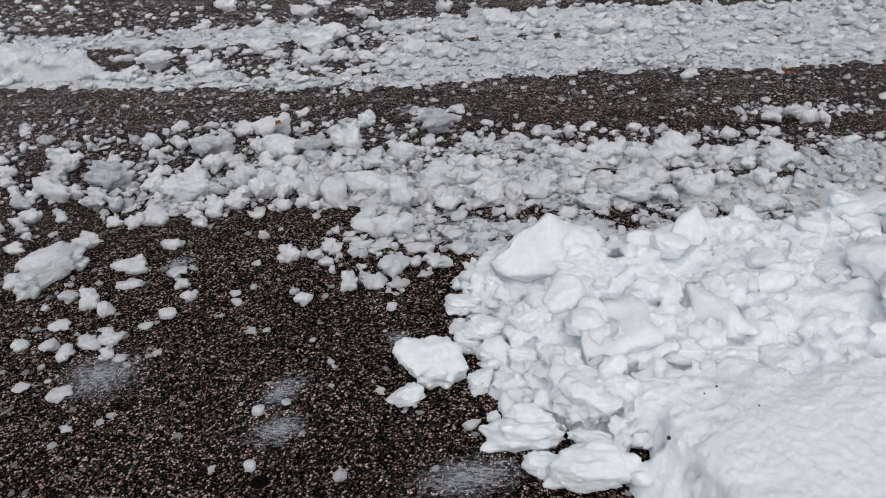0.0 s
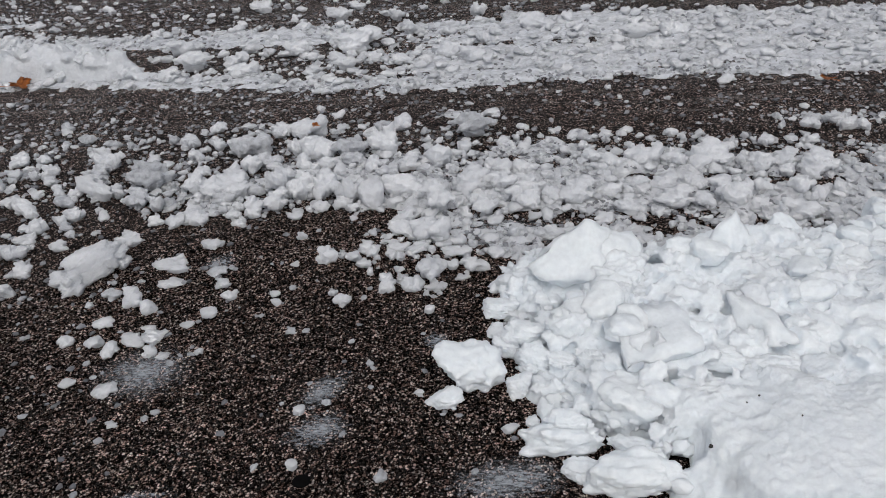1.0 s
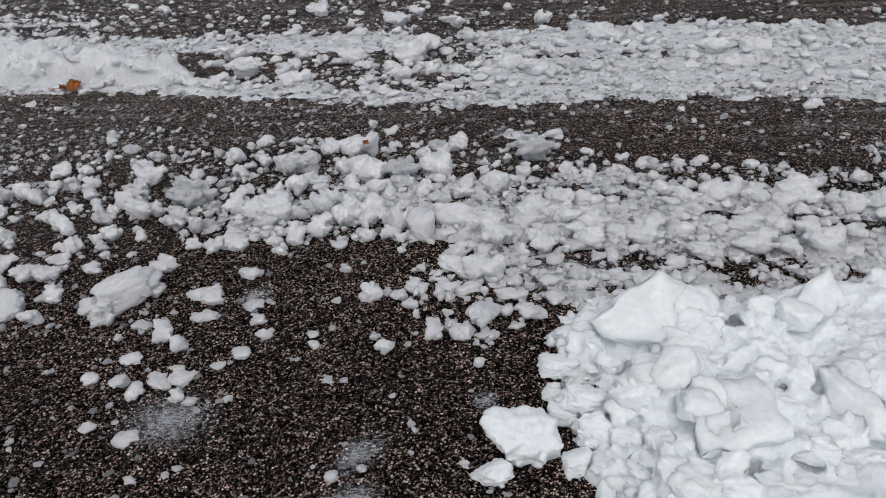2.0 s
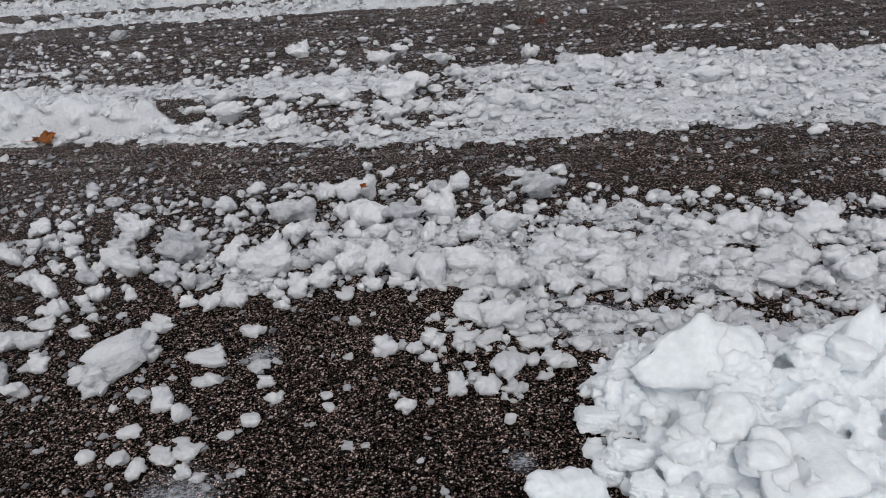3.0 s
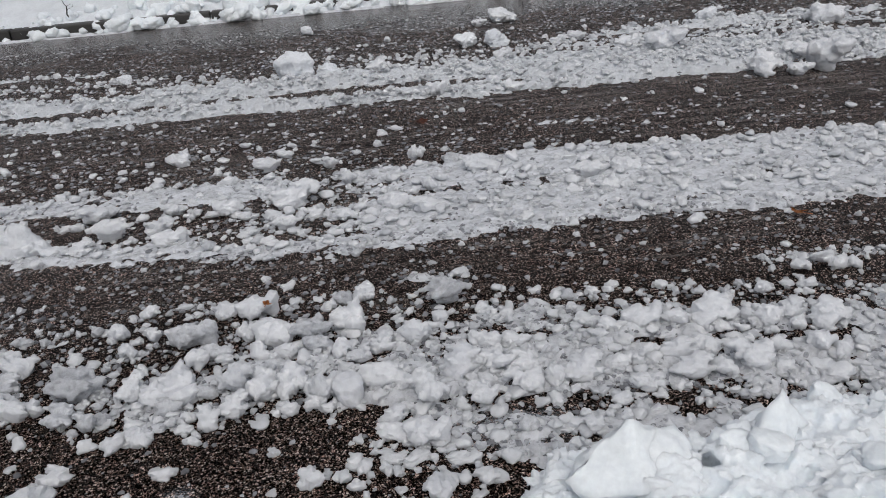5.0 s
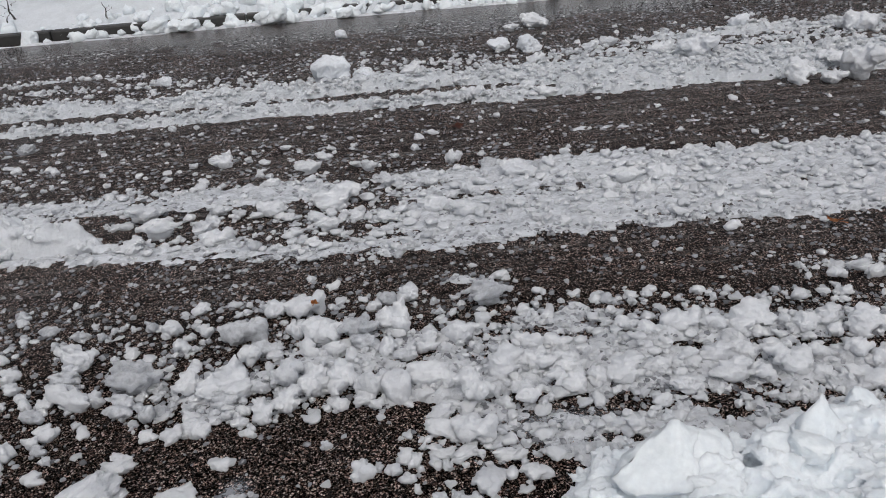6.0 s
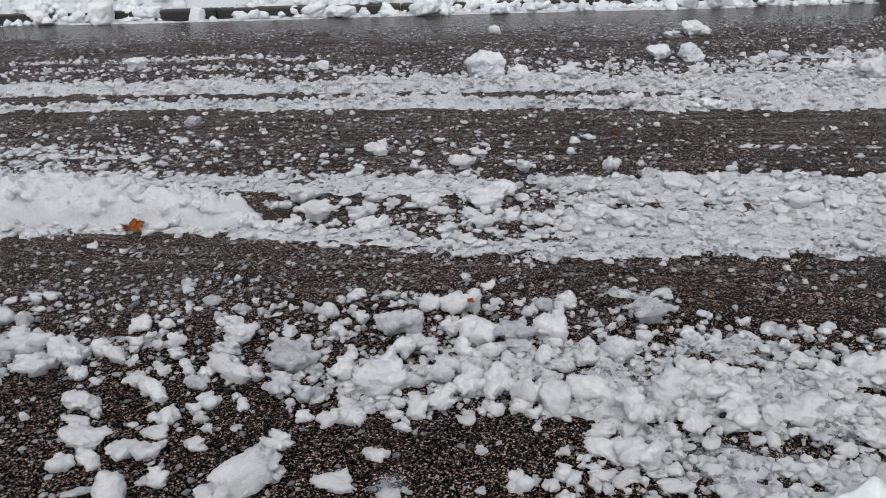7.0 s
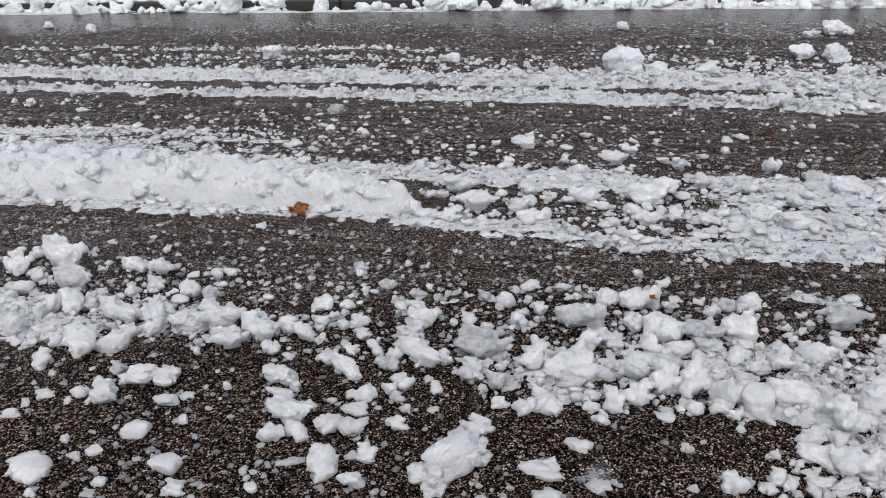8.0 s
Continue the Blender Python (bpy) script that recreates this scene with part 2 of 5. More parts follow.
def plates(x, y, cell, seed=1, tilt=0.8, crack=0.5):
    """Broken, tilted plates with gaps between: a height of about -0.5 to 0.5, for plates one cell wide."""
    wx, wy = x + (fractal(x, y, 1.1 / cell, seed + 3, 3) - 0.5) * cell * 0.9, y + (fractal(x, y, 1.1 / cell, seed + 4, 3) - 0.5) * cell * 0.9
    u, v = wx / cell, wy / cell
    ix, iy = np.floor(u), np.floor(v)
    first, second = np.full(u.shape, 9.0), np.full(u.shape, 9.0)
    out = np.zeros(u.shape)
    for dx in (-1, 0, 1):
        for dy in (-1, 0, 1):
            cx, cy = ix + dx, iy + dy
            px, py = cx + chance(cx, cy, seed), cy + chance(cx, cy, seed + 5)
            dist = np.hypot(u - px, v - py)
            h = chance(cx, cy, seed + 9) - 0.5 + tilt * ((chance(cx, cy, seed + 11) - 0.5) * (u - px) + (chance(cx, cy, seed + 12) - 0.5) * (v - py))
            nearer = dist < first
            second = np.where(nearer, first, np.minimum(second, dist))
            out = np.where(nearer, h, out)
            first = np.where(nearer, dist, first)
    return out - crack * (1 - step(0.0, 0.22, second - first))


def step(a, b, v):
    t = np.clip((v - a) / (b - a), 0, 1)
    return t * t * (3 - 2 * t)


def strip(y, low, high, soft):
    """1 between low and high, falling to 0 over soft on either side."""
    return step(low - soft, low + soft, y) * (1 - step(high - soft, high + soft, y))


# ---- building helpers ----
def mesh_of(name, verts, faces, mat, smooth=True):
    """A mesh from arrays of corners and of faces with equal corner counts."""
    me = bpy.data.meshes.new(name)
    verts, faces = np.asarray(verts, np.float32), np.asarray(faces, np.int32)
    k = faces.shape[1]
    me.vertices.add(len(verts))
    me.vertices.foreach_set("co", verts.ravel())
    me.loops.add(faces.size)
    me.loops.foreach_set("vertex_index", faces.ravel())
    me.polygons.add(len(faces))
    me.polygons.foreach_set("loop_start", np.arange(0, faces.size, k, dtype=np.int32))
    me.polygons.foreach_set("use_smooth", np.full(len(faces), smooth))
    me.update(calc_edges=True)
    me.materials.append(mat)
    return me


def part(name, bm, mat, parent, label=""):
    """Links a bmesh as one mesh object under a thing or part."""
    me = bpy.data.meshes.new(name)
    bm.to_mesh(me)
    bm.free()
    me.materials.append(mat)
    ob = new(name, me)
    ob.parent = parent
    return tagged(ob, label)


def box(bm, x0, x1, y0, y1, z0, z1, bevel=0.0):
    m = Matrix.LocRotScale(((x0 + x1) / 2, (y0 + y1) / 2, (z0 + z1) / 2), None, (x1 - x0, y1 - y0, z1 - z0))
    made = bmesh.ops.create_cube(bm, size=1.0, matrix=m)
    if bevel:
        edges = list({e for v in made["verts"] for e in v.link_edges})
        bmesh.ops.bevel(bm, geom=edges, offset=bevel, segments=3, affect="EDGES", profile=0.5)


def relief(x0, x1, y0, y1, pitch, height, cut=-0.002):
    """Corners and quads of a height field, kept only where it rises above the ground."""
    xs, ys = np.arange(x0, x1 + pitch / 2, pitch), np.arange(y0, y1 + pitch / 2, pitch)
    gx, gy = np.meshgrid(xs, ys)
    jx = gx + (ripple(gx, gy, 0.9 / pitch, 71) - 0.5) * pitch * 0.7
    jy = gy + (ripple(gx, gy, 0.9 / pitch, 83) - 0.5) * pitch * 0.7
    z = height(jx, jy)
    w = len(xs)
    idx = np.arange(z.size).reshape(z.shape)
    quads = np.stack([idx[:-1, :-1], idx[:-1, 1:], idx[1:, 1:], idx[1:, :-1]], -1).reshape(-1, 4)
    quads = quads[(z.ravel()[quads] > cut).any(1)]
    verts = np.stack([jx.ravel(), jy.ravel(), np.maximum(z.ravel(), -0.02)], -1)
    used = np.unique(quads)
    back = np.full(len(verts), -1)
    back[used] = np.arange(len(used))
    return verts[used], back[quads]


def closed(v, q):
    """Corners and triangles of a height field with an underside and sides."""
    under = v.copy()
    under[:, 2] = -0.03
    n = len(v)
    edges = np.concatenate([q[:, [k, (k + 1) % 4]] for k in range(4)])
    known = set(map(tuple, edges.tolist()))
    rim = np.array([e for e in edges.tolist() if (e[1], e[0]) not in known])
    sides = np.stack([rim[:, 1], rim[:, 0], rim[:, 0] + n, rim[:, 1] + n], -1)
    quads = np.concatenate([q, q[:, ::-1] + n, sides])
    return np.concatenate([v, under]), np.concatenate([quads[:, [0, 1, 2]], quads[:, [0, 2, 3]]])


def roughen(ob, layers, voxel=0.0, soften=0):
    """Grows the pieces of a mesh together and gives it a broken, granular skin."""
    if voxel:
        weld = ob.modifiers.new("weld", "REMESH")
        weld.mode, weld.voxel_size, weld.use_smooth_shade = "VOXEL", voxel, True
    if soften:
        soft = ob.modifiers.new("soft", "SMOOTH")
        soft.factor, soft.iterations = 0.5, soften
    for size, strength in layers:
        tex = bpy.data.textures.new("grown_grain", "CLOUDS")
        tex.noise_scale, tex.noise_depth, tex.noise_type = size, 2, "HARD_NOISE"
        rough = ob.modifiers.new("rough", "DISPLACE")
        rough.texture, rough.strength, rough.mid_level = tex, strength, 0.5


def ball(level):
    bm = bmesh.new()
    bmesh.ops.create_icosphere(bm, subdivisions=level, radius=1.0)
    bm.verts.ensure_lookup_table()
    v = np.array([p.co[:] for p in bm.verts])
    f = np.array([[p.index for p in q.verts] for q in bm.faces])
    bm.free()
    return v, f


BALLS = {k: ball(k) for k in (1, 2, 3, 4)}


def lump_shape(level, blocky, seed):
    """Corners and faces of a small crumb 1 wide that stands on z = 0: a few grains frozen together, rounded or blocky."""
    rng = np.random.default_rng(seed)
    d, f = BALLS[level]
    grains, spread, small, large = (6, 0.36, 0.46, 0.66) if blocky else (20, 0.66, 0.24, 0.42)
    r = np.full(len(d), 0.4)
    for _ in range(grains):
        c = rng.normal(size=3)
        c *= spread * rng.uniform(0.4, 1.0) / np.linalg.norm(c)
        size = rng.uniform(small, large)
        if not blocky:
            along = d @ c
            inside = along ** 2 - c @ c + size * size
            r = np.maximum(r, np.where(inside > 0, along + np.sqrt(np.maximum(inside, 0)), 0))
            continue
        reach = np.full(len(d), 9.0)
        for _ in range(14):
            n = rng.normal(size=3)
            n /= np.linalg.norm(n)
            h = max(size * rng.uniform(0.8, 1.2) + n @ c, 0.03)
            along = d @ n
            reach = np.where(along > 1e-3, np.minimum(reach, h / np.maximum(along, 1e-3)), reach)
        r = np.maximum(r, np.minimum(reach, 1.15))
    o = Vector(rng.uniform(0, 50, 3))
    r = r + 0.16 * np.array([noise.noise(Vector(q) * 2.3 + o) for q in d * (r * 0.8)[:, None]])
    r = r * rng.uniform(0.72, 1.2, len(d))
    p = d * np.maximum(r, 0.15)[:, None]
    p = p / np.ptp(p[:, 0])
    p[:, 1] *= min(1.0, 1.0 / np.ptp(p[:, 1]))
    p[:, 2] *= 1.2 / np.ptp(p[:, 2])
    p[:, :2] -= (p[:, :2].max(0) + p[:, :2].min(0)) / 2
    p[:, 2] -= p[:, 2].min() + 0.2
    p[:, 2] = np.maximum(p[:, 2], -0.02)
    return p, f


SMALL = [lump_shape(2, k % 3 > 0, 500 + k) for k in range(18)]
CLOTS = [lump_shape(2, k % 3 == 2, 550 + k) for k in range(16)]
TINY = [lump_shape(1, True, 600 + k) for k in range(14)]


def block_shape(seed, sides, sharp, worn, level=4):
    """Corners and triangles of one broken piece with flat faces and softened edges; the higher sharp is, the crisper the edges."""
    r = np.random.default_rng(seed)
    d, f = BALLS[level]
    total = np.zeros(len(d))
    faces = [(0, 0, 1), (0.1, 0, -1)] + [(math.cos(a), math.sin(a), r.uniform(-0.35, 0.5)) for a in np.linspace(0, 2 * np.pi, sides, False) + r.uniform(-0.4, 0.4, sides)]
    for k, n in enumerate(faces):
        n = np.array(n, float) + (r.normal(size=3) * 0.12)
        n /= np.linalg.norm(n)
        reach = r.uniform(0.40, 0.55) * (0.8 if k < 2 else 1.0)
        total += np.maximum(d @ n / reach, 0) ** sharp
    radius = total ** (-1.0 / sharp)
    o = Vector(r.uniform(0, 40, 3))
    for amp, freq in ((0.10, 2.0), (0.06, 4.5), (0.035, 9.0), (0.02, 19.0)):
        radius = radius * (1 + worn * amp * np.array([noise.noise(Vector(q) * freq + o) for q in d]))
    return d * radius[:, None], f


GRAINS = [block_shape(20 + k, 4 + k % 3, 7.0, 1.6, 2)[0] for k in range(12)]


def cluster_shape(seed, spots, tall):
    """Corners and triangles of angular wet snow grains heaped into one clot: big ones in the middle, small ones round the rim."""
    r = np.random.default_rng(seed)
    f = BALLS[2][1]
    place, size = [np.array((0.0, 0.0, 0.22))], [0.34]
    while len(place) < spots:
        late = len(place) > 9
        k = r.integers(0, len(place) if late else min(len(place), 5))
        a, b = r.uniform(0, 2 * np.pi), r.uniform(-0.4, 0.9) * tall
        way = np.array((1.2 * np.cos(a), np.sin(a), b))
        new_size = r.uniform(0.06, 0.13) if late else r.uniform(0.14, 0.26)
        spot = place[k] + way / np.linalg.norm(way) * (size[k] * 0.75 + new_size * 0.45)
        if spot[2] < 0.02 or np.hypot(spot[0] / 1.25, spot[1]) > 0.62:
            continue
        place.append(spot)
        size.append(new_size)
    allv, allf = [], []
    for k, (c, w) in enumerate(zip(place, size)):
        turn = np.array(Euler(r.uniform(0, 6.28, 3)).to_matrix())
        p = (GRAINS[r.integers(0, 12)] * 2.1 * r.uniform(0.8, 1.2, 3)) @ turn.T
        allv.append(p * w + c)
        allf.append(f + k * len(p))
    return np.concatenate(allv), np.concatenate(allf)


def crumbly_block(seed, sides, bits, sharp=6.0):
    """A broken block with flat faces, its flanks and foot grown over with small angular grains."""
    r = np.random.default_rng(seed)
    body, f = block_shape(seed, sides, sharp, 1.3, 4)
    allv, allf, base = [body], [f], len(body)
    for k in range(bits):
        spot = body[r.integers(0, len(body))]
        if spot[2] > 0.2 and r.random() < 0.75:
            continue
        w = r.uniform(0.03, 0.085) * (1.4 if k % 7 == 0 else 1.0)
        p = (GRAINS[k % 12] * 2.1 * w) @ np.array(Euler(r.uniform(0, 6.28, 3)).to_matrix()).T
        allv.append(p + spot * 0.97)
        allf.append(BALLS[2][1] + base)
        base += len(p)
    return np.concatenate(allv), np.concatenate(allf)


def unit(v, sink=0.1):
    """Scaled to 1 by 1 by 1, standing on z = 0, with its lowest part below the ground."""
    v = v - (v.max(0) + v.min(0)) / 2
    v = v / np.ptp(v, axis=0)
    v[:, 2] = np.maximum(v[:, 2] + 0.5 - sink, -0.03)
    return v


def welded(shapes, voxel, grain):
    """Each shape grown into one skin of soft grains. Returns corners and quads."""
    made = []
    for v, f in shapes:
        ob = new("weld", mesh_of("weld", unit(v, 0.0), f, MAT_CHUNK))
        skin = ob.modifiers.new("weld", "REMESH")
        skin.mode, skin.voxel_size, skin.use_smooth_shade = "VOXEL", voxel, True
        soft = ob.modifiers.new("soft", "SMOOTH")
        soft.factor, soft.iterations = 0.4, 1
        for size, strength in grain:
            tex = bpy.data.textures.new("grown_grain", "CLOUDS")
            tex.noise_scale, tex.noise_depth = size, 2
            rough = ob.modifiers.new("rough", "DISPLACE")
            rough.texture, rough.strength, rough.mid_level, rough.texture_coords = tex, strength, 0.5, "LOCAL"
        made.append(ob)
    graph = bpy.context.evaluated_depsgraph_get()
    out = []
    for ob in made:
        me = bpy.data.meshes.new_from_object(ob.evaluated_get(graph))
        v = np.zeros(len(me.vertices) * 3, np.float32)
        me.vertices.foreach_get("co", v)
        q = np.zeros(len(me.loops), np.int32)
        me.loops.foreach_get("vertex_index", q)
        out.append((unit(v.reshape(-1, 3)), q.reshape(-1, 4)))
        bpy.data.meshes.remove(me)
    for ob in made:
        bpy.data.objects.remove(ob)
    return out


GRAIN = ((0.2, 0.09), (0.085, 0.08))
BIG_CLOT = welded([cluster_shape(40 + k, 105 + 10 * (k % 4), 0.9 + 0.2 * (k % 3)) for k in range(12)], 0.038, GRAIN)
LITTLE_CLOT = welded([cluster_shape(80 + k, 22 + 7 * (k % 5), 1.0) for k in range(16)], 0.058, GRAIN)
RAGGED = [(v, np.concatenate([q[:, [0, 1, 2]], q[:, [0, 2, 3]]])) for v, q in welded([cluster_shape(300 + k, 15 + k % 7, 1.0) for k in range(16)], 0.135, ((0.2, 0.2),))]
BLOCKS = welded([crumbly_block(120 + k, 5 + k % 3, 26) for k in range(8)], 0.055, GRAIN)
PEBBLES = [(unit(v), f) for v, f in (block_shape(160 + k, 6, 4.0, 1.5, 4) for k in range(8))]
PILE_BLOCK = welded([crumbly_block(200 + k, 5 + k % 3, 90) for k in range(9)], 0.036, ((0.4, 0.16), (0.16, 0.11), (0.07, 0.06)))
INNER_BLOCK = welded([crumbly_block(200 + k, 5 + k % 3, 90, 12.0) for k in range(9)], 0.034, ((0.4, 0.12), (0.14, 0.09), (0.07, 0.06)))
MESHES = {
    key: [mesh_of("snow_lump", v, f, mat) for v, f in shapes]
    for key, shapes, mat in (
        ("big", BIG_CLOT, MAT_CHUNK), ("little", LITTLE_CLOT, MAT_CHUNK), ("block", BLOCKS, MAT_CHUNK), ("pebble", PEBBLES, MAT_CHUNK),
        ("soaked", BIG_CLOT, MAT_ICY), ("soaked_little", LITTLE_CLOT, MAT_ICY), ("pile_block", PILE_BLOCK, MAT_SNOW), ("inner_block", INNER_BLOCK, MAT_SNOW), ("far_block", PILE_BLOCK, MAT_FAR),
    )
}
BANK_MESH = [mesh_of("snow_chunk", v, f, MAT_SNOW) for v, f in RAGGED]
BANK_BLOCK = [mesh_of("snow_chunk", v, f, MAT_SNOW) for v, f in BLOCKS]
RIDGE_CLOT = [mesh_of("snow_clot", v, f, MAT_RIDGE) for v, f in LITTLE_CLOT]
CLOT_MESH = [mesh_of("snow_clot", v, f, MAT_CHUNK) for v, f in RAGGED]


def joined(name, shapes, x, y, z, w, ratio, seed, mat, smooth=True):
    """One mesh of many pieces, each a turned and scaled copy of one of the shapes."""
    rng = np.random.default_rng(seed)
    pick, turn, slim = rng.integers(0, len(shapes), len(x)), rng.uniform(0, 2 * np.pi, len(x)), rng.uniform(0.7, 1.0, len(x))
    allv, allf, base = [], [], 0
    for k, (v, f) in enumerate(shapes):
        s = np.nonzero(pick == k)[0]
        if not len(s):
            continue
        c, n = np.cos(turn[s])[:, None], np.sin(turn[s])[:, None]
        vx, vy = v[None, :, 0] * w[s][:, None], v[None, :, 1] * (w * slim)[s][:, None]
        out = np.stack([x[s][:, None] + c * vx - n * vy, y[s][:, None] + n * vx + c * vy, z[s][:, None] + v[None, :, 2] * (w * ratio)[s][:, None]], -1)
        allv.append(out.reshape(-1, 3))
        allf.append((f[None] + (np.arange(len(s)) * len(v))[:, None, None] + base).reshape(-1, 3))
        base += len(s) * len(v)
    return new(name, mesh_of(name, np.concatenate(allv), np.concatenate(allf), mat, smooth))


# ---- the plan of the snow on the road: rows left by the plough and by tyres, all running along x ----
def near_row(x, y):
    """The crumbly row nearest to the camera."""
    y = y + 0.13 * (fractal(x, y, 2.2, 141, 3) - 0.5) + 0.13 * (fractal(x, y * 0.7, 11.0, 151, 3) - 0.5) + 0.07 * (fractal(x, y, 26.0, 161, 2) - 0.5)
    low = np.interp(x, [-5, -3, -2.2, -1.5, -0.9, -0.3, -0.05, 0.3, 1, 3], [2.85, 2.74, 2.88, 2.76, 2.68, 2.66, 2.42, 2.32, 2.35, 2.3])
    high = np.interp(x, [-5, -3, -2, -1.5, -1, -0.4, 0.2, 1.1, 3], [3.2, 3.12, 3.12, 3.02, 3.04, 3.12, 3.18, 3.08, 2.95])
    fill = np.interp(x, [-3.2, -2.2, -1.9, -1.3, -1.0, 0.1, 3], [0.9, 0.85, 0.3, 0.26, 0.8, 1.0, 1.0])
    return strip(y, low, high, 0.05) * fill


def near_fringe(x, y):
    top = np.interp(x, [-5, -3, -2.4, -1.6, -1, -0.3, 0.3, 1.2, 3], [3.55, 3.5, 3.45, 3.4, 3.45, 3.4, 3.28, 3.14, 3.0])
    fill = np.interp(x, [-3.4, -2.6, -1.9, -1.2, -0.3, 0.2, 3], [0.3, 0.2, 0.10, 0.2, 0.38, 0.4, 0.4])
    spur = np.exp(-(((x + 0.13) / 0.15) ** 2 + ((y - 2.45) / 0.19) ** 2)) * 1.0
    return np.maximum(strip(y, 2.85, top, 0.06) * fill, spur)


def middle_row(x, y):
    y = y + 0.13 * (fractal(x, y, 2.2, 141, 3) - 0.5) + 0.13 * (fractal(x, y * 0.7, 11.0, 151, 3) - 0.5) + 0.07 * (fractal(x, y, 26.0, 161, 2) - 0.5)
    low = np.interp(x, [-8, -2.7, -1.85, -1.0, -0.4, 0.3, 1.4, 5], [3.95, 4.0, 4.0, 3.86, 3.77, 3.84, 3.77, 3.7])
    high = np.interp(x, [-8, -5, -2.4, -0.5, 0.2, 1.8, 5], [5.3, 5.15, 4.9, 4.8, 4.78, 4.7, 4.6])
    base = strip(y, low, high, 0.05)
    fill = np.interp(x, [-4, -2.8, -1.9, -1.5, -0.5, -0.25, 0.1, 5], [0.5, 0.45, 0.5, 0.62, 0.72, 0.9, 1.0, 1.0])
    lower = strip(y, low, low + 0.2, 0.04) * np.interp(x, [-2, -1.6, -0.3, 0], [0.75, 0.8, 0.8, 0.5])
    upper = strip(y, high - 0.34, high - 0.02, 0.05) * np.interp(x, [-5, -3, -0.7, -0.5], [0.6, 0.8, 0.8, 0.4])
    drift = strip(y, 4.95, 5.4, 0.12) * np.interp(x, [-6, -4, -3, -2.2], [0.75, 0.7, 0.55, 0.0])
    return np.maximum.reduce([base * fill * fill, lower, upper, drift])


def far_row(x, y):
    y = y + 0.13 * (fractal(x, y, 2.2, 141, 3) - 0.5) + 0.13 * (fractal(x, y * 0.7, 11.0, 151, 3) - 0.5) + 0.07 * (fractal(x, y, 26.0, 161, 2) - 0.5)
    a = strip(y, np.interp(x, [-8, -3.5, 0, 1, 3], [6.80, 6.68, 6.60, 6.3, 6.05]), np.interp(x, [-8, -3.5, 0, 0.8, 4], [7.08, 6.94, 6.90, 6.95, 6.65]), 0.10)
    b = strip(y, np.interp(x, [-8, -3.4, 0, 2], [6.31, 6.21, 6.08, 5.99]), np.interp(x, [-8, -3.4, 0, 2], [6.42, 6.36, 6.32, 6.15]), 0.08) * 0.92
    c = strip(y, 7.45, 7.62, 0.06) * np.interp(x, [-7, -2.5, -1, 1, 2, 4], [0.25, 0.4, 0.2, 0.2, 0.8, 0.9])
    d = strip(y, 7.86, 7.98, 0.04) * np.interp(x, [-8, -2.6, -2.2], [0.5, 0.5, 0.0])
    e = strip(y, 7.05, 7.45, 0.1) * np.interp(x, [-3, -1, 0, 1], [0.15, 0.25, 0.4, 0.45])
    return np.maximum.reduce([a, b, c, d, e])


def lanes(x, y):
    """Crumbs strewn over the bare lanes."""
    one = strip(y, 3.3, 3.95, 0.2) * np.interp(x, [-3, -1, 0, 1], [0.42, 0.36, 0.28, 0.25])
    two = strip(y, 4.8, 6.1, 0.1) * np.interp(x, [-5, -3, -2, -0.6, 0.3, 1], [1.0, 1.0, 1.0, 0.95, 0.6, 0.4])
    two = two * np.interp(y, [4.8, 5.3, 5.7, 6.1], [1.3, 1.0, 0.7, 0.7])
    far = strip(y, 7.2, 9.3, 0.3) * np.interp(x, [-6, -2, 0, 2], [0.6, 0.7, 0.9, 0.9])
    near = strip(y, 1.2, 2.8, 0.1) * np.interp(x, [-2.5, -1.5, -0.8, -0.3, 0.3], [0.28, 0.26, 0.10, 0.05, 0.05]) * np.interp(y, [1.3, 1.9, 2.5], [0.35, 0.8, 1.0])
    return np.maximum.reduce([one, two, far, near])


def ragged(x, y, scale=3.0, seed=3):
    """Where the rows are open and where they are full."""
    return step(0.30, 0.62, fractal(x * 0.55, y * 1.3, scale, seed, 4))


# short thin streaks left in the lanes: middle and half sizes
THIN_STREAKS = ((-0.07, 3.475, 0.14, 0.04), (1.45, 3.30, 0.3, 0.045), (0.9, 5.27, 0.36, 0.05), (1.48, 5.24, 0.14, 0.05), (1.7, 4.98, 0.9, 0.05))


# bare slits in the packed row: middle and half sizes
FISSURES = [
    (0.588, 2.857, 0.074, 0.022), (0.830, 2.841, 0.083, 0.022), (0.967, 2.801, 0.054, 0.021), (1.058, 2.793, 0.045, 0.018), (1.178, 2.769, 0.072, 0.024), (0.156, 2.616, 0.069, 0.028),
    (0.311, 2.601, 0.048, 0.027), (0.406, 2.572, 0.042, 0.018), (0.532, 2.559, 0.043, 0.018), (0.626, 2.555, 0.068, 0.024), (0.769, 2.566, 0.033, 0.027), (0.605, 2.489, 0.058, 0.023),
    (0.052, 2.661, 0.022, 0.020), (0.235, 2.978, 0.049, 0.027), (-0.021, 2.635, 0.026, 0.016), (0.872, 3.076, 0.079, 0.025), (1.073, 3.016, 0.078, 0.029), (1.272, 3.012, 0.078, 0.028),
    (0.240, 2.425, 0.097, 0.017), (-0.344, 2.910, 0.067, 0.031), (1.107, 2.510, 0.033, 0.017),
]


def slit(x, y):
    wx, wy = x + 0.05 * (fractal(x, y, 14.0, 401, 3) - 0.5), y + 0.03 * (fractal(x, y, 14.0, 405, 3) - 0.5)
    return np.minimum(sum(np.exp(-(((wx - cx) / rx) ** 4) - ((wy - cy) / ry) ** 2) for cx, cy, rx, ry in FISSURES), 1)


